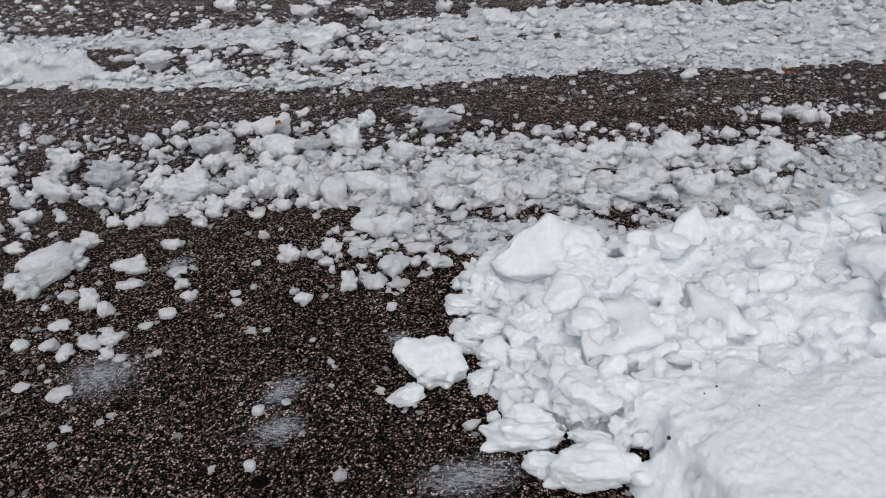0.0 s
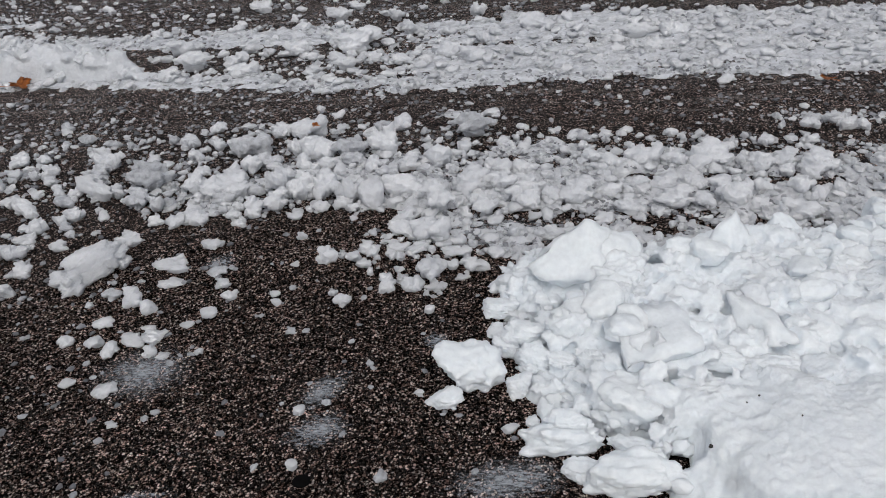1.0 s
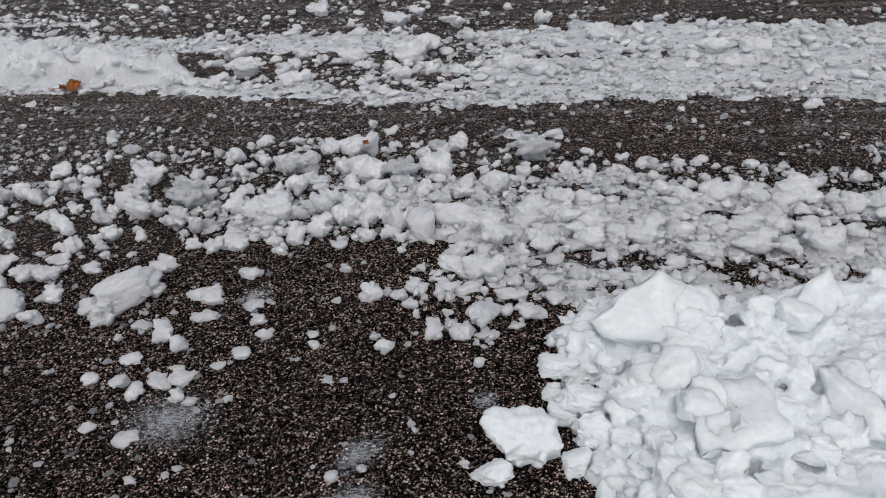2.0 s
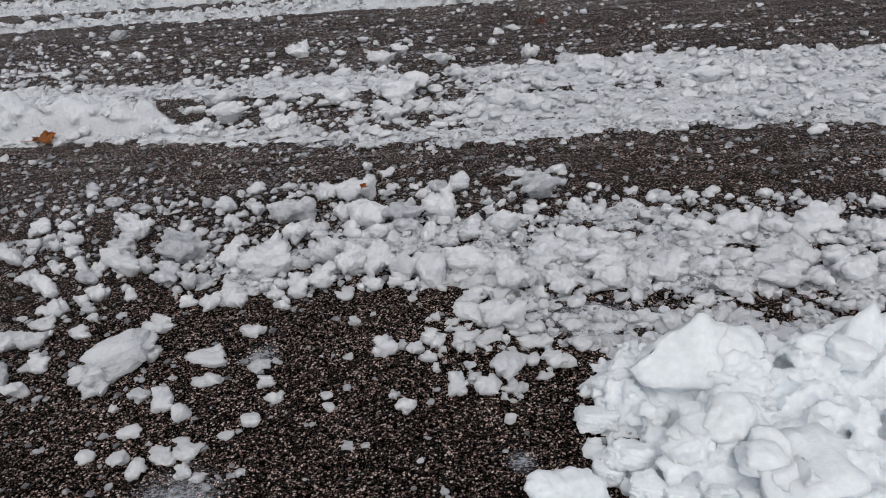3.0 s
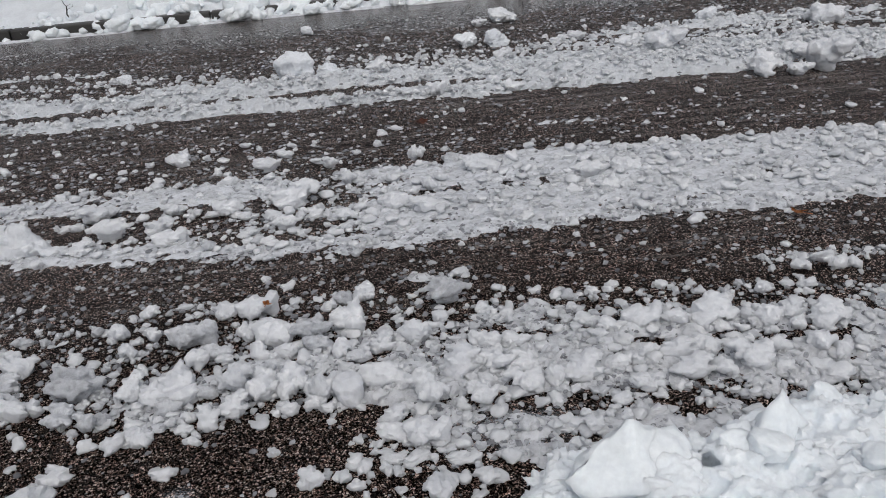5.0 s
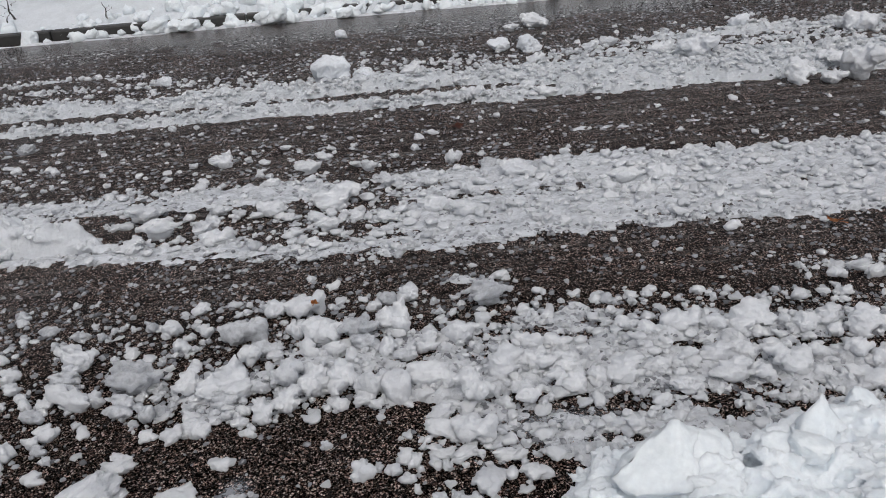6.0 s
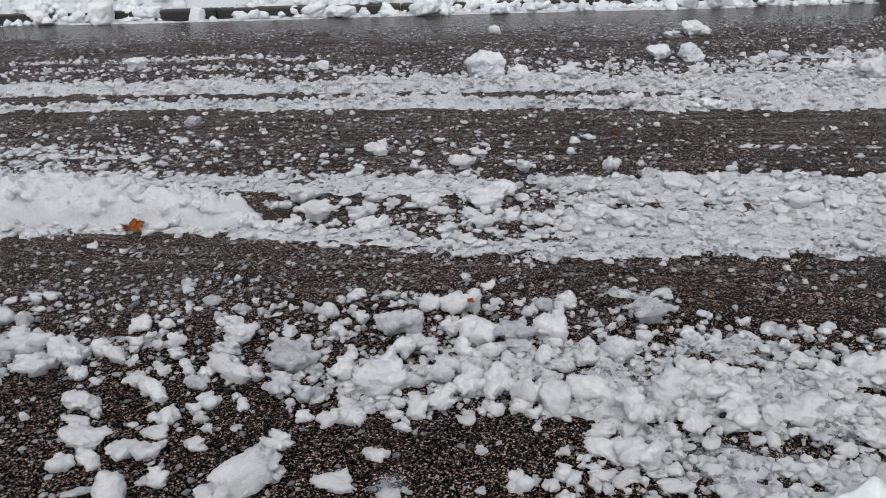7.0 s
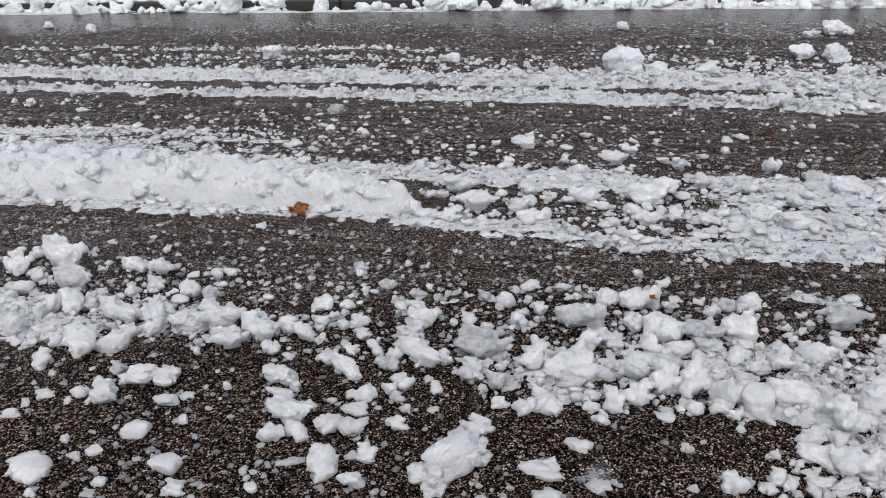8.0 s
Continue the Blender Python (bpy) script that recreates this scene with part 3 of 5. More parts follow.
def run_out(x, y, low, high):
    """The rows thin out towards their ends, low and high along x."""
    t = x + 0.7 * (fractal(x, y, 2.0, 241, 3) - 0.5)
    return step(low, low + 0.7, t) * (1 - step(high - 0.7, high, t))


def slush_depth(x, y):
    """Thickness of the packed slush under the lumps; below 0 the road is bare."""
    wob = fractal(x * 0.6, y * 1.4, 5.0, 21, 4)
    n = near_row(x, y) * np.interp(x, [-1.5, -0.4, 0.3], [0.7, 0.8, 0.95]) * np.interp(y, [2.5, 2.7], [0.72, 1.0])
    n = n * run_out(x, y, -4.3, 2.5)
    m, f = middle_row(x, y) * run_out(x, y, -6.4, 3.6), far_row(x, y) * run_out(x, y, -8.9, 4.6) * np.minimum(0.55 + 0.85 * fractal(x * 0.35, y * 2.2, 6.0, 411, 4), 1.1)
    thin = 0.8 * step(0.38, 0.62, fractal(x * 0.6, y, 22.0, 211, 3)) * sum( np.exp(-(((x - cx) / rx) ** 4) - (((y - cy + 0.05 * (x - cx)) / ry) ** 2)) for cx, cy, rx, ry in THIN_STREAKS)
    cover = np.maximum.reduce([n, m, thin, f * 1.2, near_fringe(x, y) * 0.5])
    streak = fractal(x * 0.25, y * 3.0, 4.0, 44, 3)
    depth = cover * (0.037 + 0.02 * wob) - 0.024 - np.where(y > 5.9, 0.034, 0.020) * step(0.4, 0.8, streak)
    depth = depth + np.clip(f - 0.55, 0, 1) ** 0.7 * (0.01 + 0.06 * fractal(x, y * 1.5, 3.0, 46, 4))
    wx, wy = x + 0.05 * (fractal(x, y, 16.0, 201, 3) - 0.5), y + 0.05 * (fractal(x, y, 16.0, 205, 3) - 0.5)
    rough = 0.027 * domes(wx, wy, 0.07, 31) + 0.014 * domes(wx, wy, 0.033, 37) - 0.013
    rough = rough + np.where(y > 5.9, 0.03 * domes(wx, wy, 0.12, 47) + 0.018 * plates(wx, wy, 0.09, 48, 0.8, 0.4), 0)
    wet = depth + rough * step(-0.02, 0.01, depth) - 0.002
    lobes = np.maximum(domes(wx, wy, 0.10, 33), 0.85 * domes(wx, wy, 0.062, 35)) + 0.3 * domes(wx, wy, 0.032, 36)
    own = np.maximum(n * np.interp(x, [-2.3, -1.9], [1.6, 1.0]), near_fringe(x, y) * 0.55)
    clotted = own * (0.45 + 0.55 * ragged(x, y)) * 0.068 * lobes - 0.0255
    film = 0.026 * np.exp(-(((x - 0.4) / 0.4) ** 2) - ((y - 2.42) / 0.14) ** 2) + 0.010 * domes(wx, wy, 0.05, 39) - 0.016
    clotted = np.maximum(clotted, film) - 0.07 * slit(x, y)
    return np.where(y < 3.58, np.maximum(clotted, wet - 0.02 * (thin < 0.3) - 0.07 * slit(x, y)), wet)


def ridge_depth(x, y):
    """The long thick ridge of slush in the middle row."""
    rear = np.interp(x, [-9, -4, -3.3, -2.9, -2.5, -2.1, -1.8, -1.68], [4.62, 4.56, 4.56, 4.48, 4.37, 4.28, 4.21, 4.16])
    front = 4.10 + 0.06 * (fractal(x, x * 0, 2.5, 19, 3) - 0.5)
    mid, half = (front + rear) / 2, (rear - front) / 2
    tall = np.interp(x, [-9, -4.2, -3.2, -2.6, -2.1, -1.85, -1.68], [0.15, 0.16, 0.168, 0.155, 0.13, 0.09, 0.0])
    t = (y - mid) / half + 0.25 * (fractal(x, y, 4.0, 9) - 0.5)
    body = np.maximum(1 - np.abs(t) ** 3.0, 0) ** 0.5
    return tall * body * (0.75 + 0.4 * fractal(x, y, 5.0, 12)) + (0.012 * plates(x, y, 0.13, 50, 0.6, 0.35) + 0.075 * domes(x + 0.05 * fractal(x, y, 16.0, 55), y + 0.05 * fractal(x, y, 16.0, 56), 0.11, 51) + 0.022 * domes(x, y, 0.036, 53) - 0.02) * step(0, 0.5, body) - 0.012 - 0.02 * (body <= 0)


# ---- ground ----
bm = bmesh.new()
bmesh.ops.create_grid(bm, x_segments=8, y_segments=8, size=400)
me = bpy.data.meshes.new("road")
bm.to_mesh(me)
bm.free()
me.materials.append(MAT_ROAD)
road = tagged(new("road", me), "dark wet asphalt road with exposed pale aggregate", "road", kind="structure")

# ---- packed slush, row by row ----
def snow_row(label, span, pitch, mat, skin=()):
    row = tagged(new("snow_row"), label, "snow row", "snow rows on the road")
    v, q = relief(*span, pitch, slush_depth)
    ob = new("packed_slush", mesh_of("packed_slush", v, q, mat))
    ob.parent = row
    roughen(ob, skin)
    return tagged(ob, "packed grey-white slush under the loose crumbs").parent


NEAR_ROW = snow_row("crumbly row of clotted white snow beside the bare lane", (-4.4, 2.6, 2.2, 3.62), 0.0092, MAT_NEAR)
MIDDLE_ROW = snow_row("wet row of slush and crumbs streaked by tyres", (-6.5, 3.7, 3.62, 5.9), 0.0135, MAT_SLUSH, ((0.035, 0.012),))
FAR_ROW = snow_row("double streak of packed slush between bare lanes", (-9.0, 4.6, 5.9, 8.2), 0.021, MAT_STREAK, ((0.09, 0.022), (0.04, 0.02)))

ridge = tagged(new("snow_ridge"), "long thick ridge of lumpy white slush on the road", "snow ridge")
v, f = closed(*relief(-7.0, -1.6, 3.95, 4.9, 0.016, ridge_depth, 0.0))
allv, allf, base = [v], [f], len(v)
rng = random.Random(31)
laid = 0
while laid < 480:
    x, y = -1.6 - 4.6 * rng.random() ** 1.3, rng.uniform(3.98, 4.65)
    z = float(ridge_depth(np.array([x]), np.array([y]))[0])
    if z < 0.004 or math.hypot(x + 2.36, y - 4.02) < 0.13:
        continue
    laid += 1
    w = rng.uniform(0.05, 0.14) * rng.choice((0.5, 0.7, 1.0))
    turn = Euler((rng.uniform(-0.4, 0.4), rng.uniform(-0.4, 0.4), rng.uniform(0, 6.28)))
    if laid % 4 == 0:
        ob = new("clot", rng.choice(RIDGE_CLOT))
        ob.parent = ridge
        ob.matrix_basis = Matrix.LocRotScale((x, y, z - w * 0.22), turn, (w, w * rng.uniform(0.75, 1), w * rng.uniform(0.6, 0.9)))
        continue
    m = np.array(Matrix.LocRotScale((x, y, z - w * 0.32), turn, (w, w * rng.uniform(0.7, 1), w * rng.uniform(0.5, 0.8))))
    v, f = RAGGED[rng.randrange(16)]
    allv.append(v @ m[:3, :3].T + m[:3, 3])
    allf.append(f + base)
    base += len(v)
ob = new("packed_core", mesh_of("packed_core", np.concatenate(allv), np.concatenate(allf), MAT_RIDGE))
ob.parent = ridge
roughen(ob, ((0.05, 0.006), (0.02, 0.005)), 0.009, 2)

# ---- the snow pile beside the road ----
# crevices between the chunks: middle and half sizes
HOLLOWS = [
    (0.254, 2.034, 0.045, 0.026), (0.137, 2.004, 0.030, 0.026), (0.178, 1.879, 0.014, 0.020), (0.472, 1.690, 0.018, 0.018), (0.614, 2.225, 0.030, 0.020),
    (0.908, 1.946, 0.020, 0.014), (0.979, 1.869, 0.016, 0.012), (0.981, 1.706, 0.020, 0.012), (1.015, 1.688, 0.020, 0.012), (0.738, 1.810, 0.018, 0.012),
    (0.592, 1.708, 0.030, 0.010), (0.509, 2.189, 0.025, 0.050), (0.401, 1.571, 0.035, 0.016), (0.461, 1.502, 0.035, 0.035), (0.247, 1.740, 0.020, 0.014),
    (0.160, 1.747, 0.014, 0.014), (0.582, 1.913, 0.020, 0.008), (0.761, 2.109, 0.035, 0.008), (0.211, 1.685, 0.050, 0.012), (0.953, 1.784, 0.012, 0.010),
]


def hollow(x, y):
    return sum(np.exp(-(((x - cx) / rx) ** 4) - ((y - cy) / ry) ** 4) for cx, cy, rx, ry in HOLLOWS)


def pile_height(x, y):
    left = np.interp(y, [0.6, 1.3, 1.45, 1.55, 1.65, 1.75, 1.85, 2.0, 2.2, 2.3, 2.4], [0.61, 0.505, 0.45, 0.40, 0.26, 0.16, 0.13, 0.10, 0.09, 0.14, 0.27])
    top = np.interp(x, [0, 0.3, 0.45, 0.55, 0.65, 0.8, 1.1, 3], [2.2, 2.36, 2.30, 2.27, 2.27, 2.42, 2.38, 2.35])
    heap = 1.5 * (1 - np.hypot((x - 1.75) / 1.8, (y - 1.5) / 1.25)) + 0.5 * (fractal(x, y, 1.3, 95, 3) - 0.5) + (1 - step(0.5, 1.0, x)) * step(1.0, 1.3, y)
    inside = np.minimum.reduce([x - left, top - y, 0.5 * heap]) + 0.10 * (fractal(x, y, 6.0, 91, 3) - 0.5)
    inside = inside + 0.055
    rise = np.clip(inside / 0.13, 0, 1) ** 0.6
    tall = np.interp(x, [0, 0.25, 0.5, 0.8, 1.6, 3], [0.08, 0.11, 0.15, 0.165, 0.175, 0.19])
    tall = tall * (1 - 0.3 * step(1.9, 2.3, y) * step(0.5, 0.8, x))
    smooth = step(0.45, 0.75, x) * (1 - step(1.45, 1.75, y + 0.15 * (fractal(x, y, 3.0, 92) - 0.5)))
    tall = tall * (0.88 + 0.12 * smooth)
    wx, wy = x + 0.05 * (fractal(x, y, 14.0, 68, 3) - 0.5), y + 0.05 * (fractal(x, y, 14.0, 69, 3) - 0.5)
    lumps = 0.045 * domes(wx, wy, 0.11, 62) + 0.022 * domes(wx, wy, 0.05, 63) + 0.012 * domes(wx, wy, 0.025, 64) - 0.045 + 0.03 * (fractal(x, y, 4.0, 65) - 0.5)
    calm = 0.02 * fractal(x, y, 3.0, 66) + 0.004 * fractal(x, y, 14.0, 67)
    return tall * rise + (lumps * (1 - smooth) + calm * smooth) * step(0, 0.4, rise) - 0.012 - 0.05 * (inside <= 0) - 0.14 * np.minimum(hollow(x, y), 1)


pile = tagged(new("snow_pile"), "heaped bright white snow pile with broken chunks beside the road", "snow pile")
PILE_RIM = [
    (-0.018, 1.801, 0, 0.19, 0.16, 0.12), (-0.080, 1.711, 0, 0.11, 0.08, 0.046), (0.201, 1.562, 0, 0.2, 0.089, 0.079), (0.225, 1.576, 0.045, 0.13, 0.06, 0.054), (0.142, 1.636, 0, 0.036, 0.035, 0.025),
    (0.365, 1.523, 0.01, 0.14, 0.062, 0.055), (0.244, 1.482, 0, 0.1, 0.072, 0.041), (0.356, 1.448, 0, 0.24, 0.11, 0.097), (0.370, 1.642, 0.03, 0.19, 0.16, 0.11),
]
PILE_FRONT = [
    (0.063, 2.062, 0.03, 0.1, 0.084, 0.042), (0.097, 2.180, 0.03, 0.14, 0.09, 0.055), (0.187, 2.035, 0.05, 0.049, 0.059, 0.035), (0.119, 1.931, 0.04, 0.14, 0.099, 0.054), (0.151, 1.830, 0.04, 0.078, 0.067, 0.048),
    (0.248, 1.910, 0.06, 0.12, 0.11, 0.086), (0.224, 1.799, 0.06, 0.084, 0.059, 0.034), (0.399, 2.115, 0.04, 0.23, 0.15, 0.12), (0.431, 2.051, 0.06, 0.17, 0.076, 0.068), (0.116, 1.748, 0.02, 0.069, 0.062, 0.049),
    (0.178, 1.729, 0.02, 0.082, 0.07, 0.042), (0.255, 1.718, 0.03, 0.075, 0.08, 0.052), (0.136, 1.816, 0.03, 0.064, 0.055, 0.028), (0.075, 1.900, 0.02, 0.074, 0.063, 0.045), (0.241, 1.696, 0.01, 0.12, 0.052, 0.046),
    (0.297, 1.774, 0.07, 0.069, 0.082, 0.048),
]
PILE_CROWN = [
    (0.574, 2.095, 0.07, 0.14, 0.094, 0.056), (0.569, 1.978, 0.08, 0.13, 0.06, 0.053), (0.697, 1.977, 0.08, 0.16, 0.093, 0.065), (0.863, 2.026, 0.08, 0.16, 0.12, 0.062), (1.002, 2.064, 0.08, 0.13, 0.11, 0.079),
    (0.969, 1.898, 0.09, 0.16, 0.09, 0.062), (1.086, 2.014, 0.08, 0.15, 0.12, 0.085), (0.806, 2.156, 0.07, 0.16, 0.071, 0.063), (0.968, 2.200, 0.07, 0.16, 0.072, 0.064), (1.115, 2.219, 0.07, 0.16, 0.072, 0.064),
    (1.040, 1.813, 0.09, 0.092, 0.11, 0.065), (0.492, 1.815, 0.1, 0.1, 0.052, 0.042), (0.711, 1.823, 0.1, 0.12, 0.089, 0.049), (0.817, 1.817, 0.1, 0.096, 0.088, 0.067),
]
PILE_BACK = [
    (0.907, 1.750, 0.1, 0.13, 0.091, 0.053), (0.599, 1.732, 0.1, 0.12, 0.058, 0.048), (0.698, 1.695, 0.1, 0.13, 0.075, 0.052), (0.533, 1.643, 0.09, 0.13, 0.085, 0.051), (0.811, 1.666, 0.1, 0.13, 0.11, 0.061),
    (0.975, 1.655, 0.1, 0.086, 0.1, 0.06), (0.896, 1.615, 0.1, 0.1, 0.085, 0.041), (0.712, 1.615, 0.1, 0.1, 0.085, 0.049), (0.465, 2.095, 0.04, 0.086, 0.073, 0.058), (0.669, 2.352, 0.02, 0.1, 0.087, 0.047),
]


def hull(points, seed):
    """Corners and triangles of a broken slab between the given corners, with softened, uneven faces."""
    bm = bmesh.new()
    mid = sum((Vector(p) for p in points), Vector()) / len(points)
    for p in points:
        bm.verts.new(mid + (Vector(p) - mid) * 1.03)
    bmesh.ops.convex_hull(bm, input=bm.verts)
    bmesh.ops.subdivide_edges(bm, edges=bm.edges[:], cuts=7, use_grid_fill=True)
    bmesh.ops.triangulate(bm, faces=bm.faces[:])
    bm.normal_update()
    bm.verts.index_update()
    v = np.array([(p.co + p.normal * (0.016 * noise.noise(p.co * 11 + Vector((seed, 0, 0))) + 0.014 * noise.noise(p.co * 24) + 0.007 * noise.noise(p.co * 60)))[:] for p in bm.verts])
    f = np.array([[p.index for p in q.verts] for q in bm.faces])
    bm.free()
    return v, f


# blocks lying free on the rim of the pile
rng = random.Random(5)
for k, (x, y, z, w, d, h) in enumerate(PILE_RIM):
    ob = new("chunk", MESHES["pile_block"][k % 9])
    ob.parent = pile
    ob.matrix_basis = Matrix.LocRotScale((x, y, z - 0.004), Euler((rng.uniform(-0.12, 0.05), rng.uniform(-0.1, 0.1), rng.choice((0, math.pi)) + rng.uniform(-0.25, 0.25))), (w, d, h * 1.03))
# the frozen mass: chunks and crumbs grown together with the snow under them
v, f = closed(*relief(0.0, 1.95, 1.0, 2.5, 0.01, lambda x, y: pile_height(x, y) - 0.03 * step(1.75, 1.95, x) - 0.03 * (1 - step(1.0, 1.12, y)), 0.0))
low_v, low_q = relief(0.0, 3.8, 0.1, 2.5, 0.025, lambda x, y: pile_height(x, y) - 0.014, 0.0)
ob = new("packed_base", mesh_of("packed_base", low_v, low_q, MAT_SNOW))
ob.parent = pile
allv, allf, base = [v], [f], len(v)
def pile_piece(name, data, m):
    ob = new(name, data)
    ob.parent = pile
    ob.matrix_basis = m


SLAB_CORNERS = (
    ("peak", [(0.150, 2.136, 0.12), (0.198, 2.085, 0.105), (0.328, 2.068, 0.12), (0.430, 2.178, 0.11), (0.362, 2.183, 0.20), (0.308, 2.190, 0.237), (0.227, 2.176, 0.175), (0.437, 2.235, 0.13), (0.20, 2.27, 0.02), (0.40, 2.30, 0.02), (0.22, 2.14, 0.04), (0.37, 2.13, 0.04)]),
    ("slab", [(0.36, 2.20, 0.198), (0.445, 2.24, 0.150), (0.44, 2.16, 0.135), (0.48, 2.15, 0.10), (0.34, 2.10, 0.125), (0.40, 2.30, 0.03), (0.36, 2.13, 0.04), (0.48, 2.18, 0.03)]),
    ("peak", [(0.758, 2.312, 0.172), (0.66, 2.23, 0.10), (0.80, 2.255, 0.10), (0.715, 2.19, 0.10), (0.69, 2.36, 0.02), (0.82, 2.36, 0.02), (0.775, 2.33, 0.13), (0.67, 2.24, 0.02), (0.80, 2.24, 0.02)]),
    ("slab", [(0.362, 1.685, 0.128), (0.355, 1.86, 0.148), (0.54, 1.74, 0.150), (0.50, 1.90, 0.158), (0.37, 1.72, 0.07), (0.37, 1.86, 0.07), (0.53, 1.76, 0.08), (0.50, 1.9, 0.08)]),
    ("slab", [(0.64, 1.93, 0.165), (0.68, 1.95, 0.160), (0.70, 1.80, 0.172), (0.77, 1.74, 0.150), (0.72, 1.73, 0.145), (0.66, 1.8, 0.10), (0.75, 1.84, 0.10)]),
)
for k, (name, corners) in enumerate(SLAB_CORNERS):
    pile_piece(name, mesh_of(name, *hull(corners, k + 1), MAT_SNOW), Matrix())
for k, (x, y, z, w, d, h) in enumerate(PILE_FRONT + PILE_CROWN + PILE_BACK):
    turn = Euler((rng.uniform(-0.05, 0.25), rng.uniform(-0.2, 0.2), rng.choice((0, math.pi)) + rng.uniform(-0.35, 0.35)))
    pile_piece("chunk", MESHES["inner_block"][k % 9], Matrix.LocRotScale((x, y, z - 0.022), turn, (w * 1.1, d * 1.1, h * 1.25)))
grown = []
while len(grown) < 900:
    x, y = rng.uniform(0.06, 1.75), rng.uniform(1.5, 2.42)
    z = float(pile_height(np.array([x]), np.array([y]))[0])
    if z < 0.01 or (x > 0.45 and y < 1.66 + 0.1 * rng.random()) or (0.16 < x < 0.46 and y > 2.07) or hollow(x, y) > 0.3:
        continue
    w = rng.choice((rng.uniform(0.025, 0.06), rng.uniform(0.03, 0.13))) if x < 1.15 else rng.uniform(0.08, 0.2)
    turn = Euler((rng.uniform(-0.3, 0.4), rng.uniform(-0.3, 0.3), rng.uniform(0, 6.28)))
    m = Matrix.LocRotScale((x, y, z + w * rng.uniform(-0.1, 0.12)), turn, (w, w * rng.uniform(0.6, 1), w * rng.uniform(0.4, 0.65)))
    grown.append((m, RAGGED[rng.randrange(16)]))
    if w > 0.09:
        grown.pop()
        if rng.random() < 0.1:
            pile_piece("chunk", rng.choice(BANK_BLOCK), m)
for m, (v, f) in grown:
    m = np.array(m)
    allv.append(v @ m[:3, :3].T + m[:3, 3])
    allf.append(f + base)
    base += len(v)
mass = new("frozen_mass", mesh_of("frozen_mass", np.concatenate(allv), np.concatenate(allf), MAT_SNOW))
mass.parent = pile
roughen(mass, ((0.04, 0.008), (0.018, 0.007), (0.009, 0.007)), 0.006, 1)
rng = random.Random(21)
laid = 0
while laid < 120:
    x, y = rng.uniform(0.02, 1.35), rng.uniform(1.4, 2.45)
    z = float(pile_height(np.array([x]), np.array([y]))[0])
    if z < -0.02 or z > 0.035:
        continue
    laid += 1
    w = rng.uniform(0.018, 0.07) * rng.choice((0.6, 1.0, 1.0))
    ob = new("crumb", rng.choice(BANK_MESH))
    ob.parent = pile
    ob.matrix_basis = Matrix.LocRotScale((x, y, max(z, 0) - w * 0.15), Euler((rng.uniform(-0.4, 0.4), rng.uniform(-0.4, 0.4), rng.uniform(0, 6.28))), (w, w * rng.uniform(0.7, 1), w * rng.uniform(0.5, 0.9)))

# ---- single lumps of snow ----
ROW_END_A = [
    (-3.37, 3.426, 0.064, 0.05, 0.039, "c"), (-3.35, 3.28, 0.12, 0.095, 0.074, "c"), (-3.22, 3.226, 0.067, 0.052, 0.04, "c"), (-3.2, 3.099, 0.1, 0.043, 0.035, "c"), (-3.18, 3.356, 0.22, 0.095, 0.075, "c"),
    (-3.13, 2.994, 0.067, 0.052, 0.03, "c"), (-3, 2.816, 0.095, 0.095, 0.08, "c"), (-2.97, 2.966, 0.088, 0.092, 0.075, "c"), (-2.91, 2.779, 0.031, 0.024, 0.025, "c"), (-2.9, 3.003, 0.13, 0.1, 0.071, "c"),
    (-2.85, 2.792, 0.052, 0.031, 0.018, "c"), (-2.84, 3.365, 0.097, 0.076, 0.053, "c"), (-2.8, 3.559, 0.038, 0.03, 0.026, "c"), (-2.76, 2.631, 0.059, 0.065, 0.05, "c"), (-2.73, 3.156, 0.05, 0.063, 0.043, "c"),
    (-2.72, 3.36, 0.11, 0.066, 0.037, "c"), (-2.68, 2.737, 0.15, 0.11, 0.077, "c"), (-2.66, 2.959, 0.18, 0.073, 0.062, "c"), (-2.57, 2.87, 0.073, 0.057, 0.03, "c"), (-2.57, 2.768, 0.12, 0.064, 0.041, "c"),
]
ROW_END_B = [
    (-2.53, 2.983, 0.086, 0.087, 0.073, "c"), (-2.5, 3.034, 0.054, 0.042, 0.044, "c"), (-2.49, 3.186, 0.068, 0.078, 0.058, "c"), (-2.48, 2.883, 0.073, 0.057, 0.054, "c"), (-2.46, 3.364, 0.059, 0.044, 0.02, "c"),
    (-2.36, 2.949, 0.13, 0.098, 0.053, "c"), (-2.33, 3.058, 0.087, 0.047, 0.03, "c"), (-2.25, 2.78, 0.03, 0.023, 0.024, "c"), (-2.23, 2.956, 0.16, 0.069, 0.053, "c"), (-2.15, 2.847, 0.12, 0.062, 0.041, "c"),
    (-2.07, 2.93, 0.12, 0.096, 0.086, "c"), (-2.01, 2.844, 0.04, 0.05, 0.034, "c"), (-1.99, 2.986, 0.073, 0.057, 0.046, "c"), (-1.98, 2.83, 0.04, 0.049, 0.034, "c"), (-1.91, 3.148, 0.086, 0.067, 0.044, "c"),
    (-1.9, 2.938, 0.071, 0.056, 0.057, "c"), (-1.89, 2.669, 0.11, 0.083, 0.046, "c"), (-1.88, 3.038, 0.063, 0.049, 0.038, "c"), (-1.85, 3.099, 0.043, 0.033, 0.022, "c"), (-1.82, 2.626, 0.046, 0.036, 0.025, "c"),
]
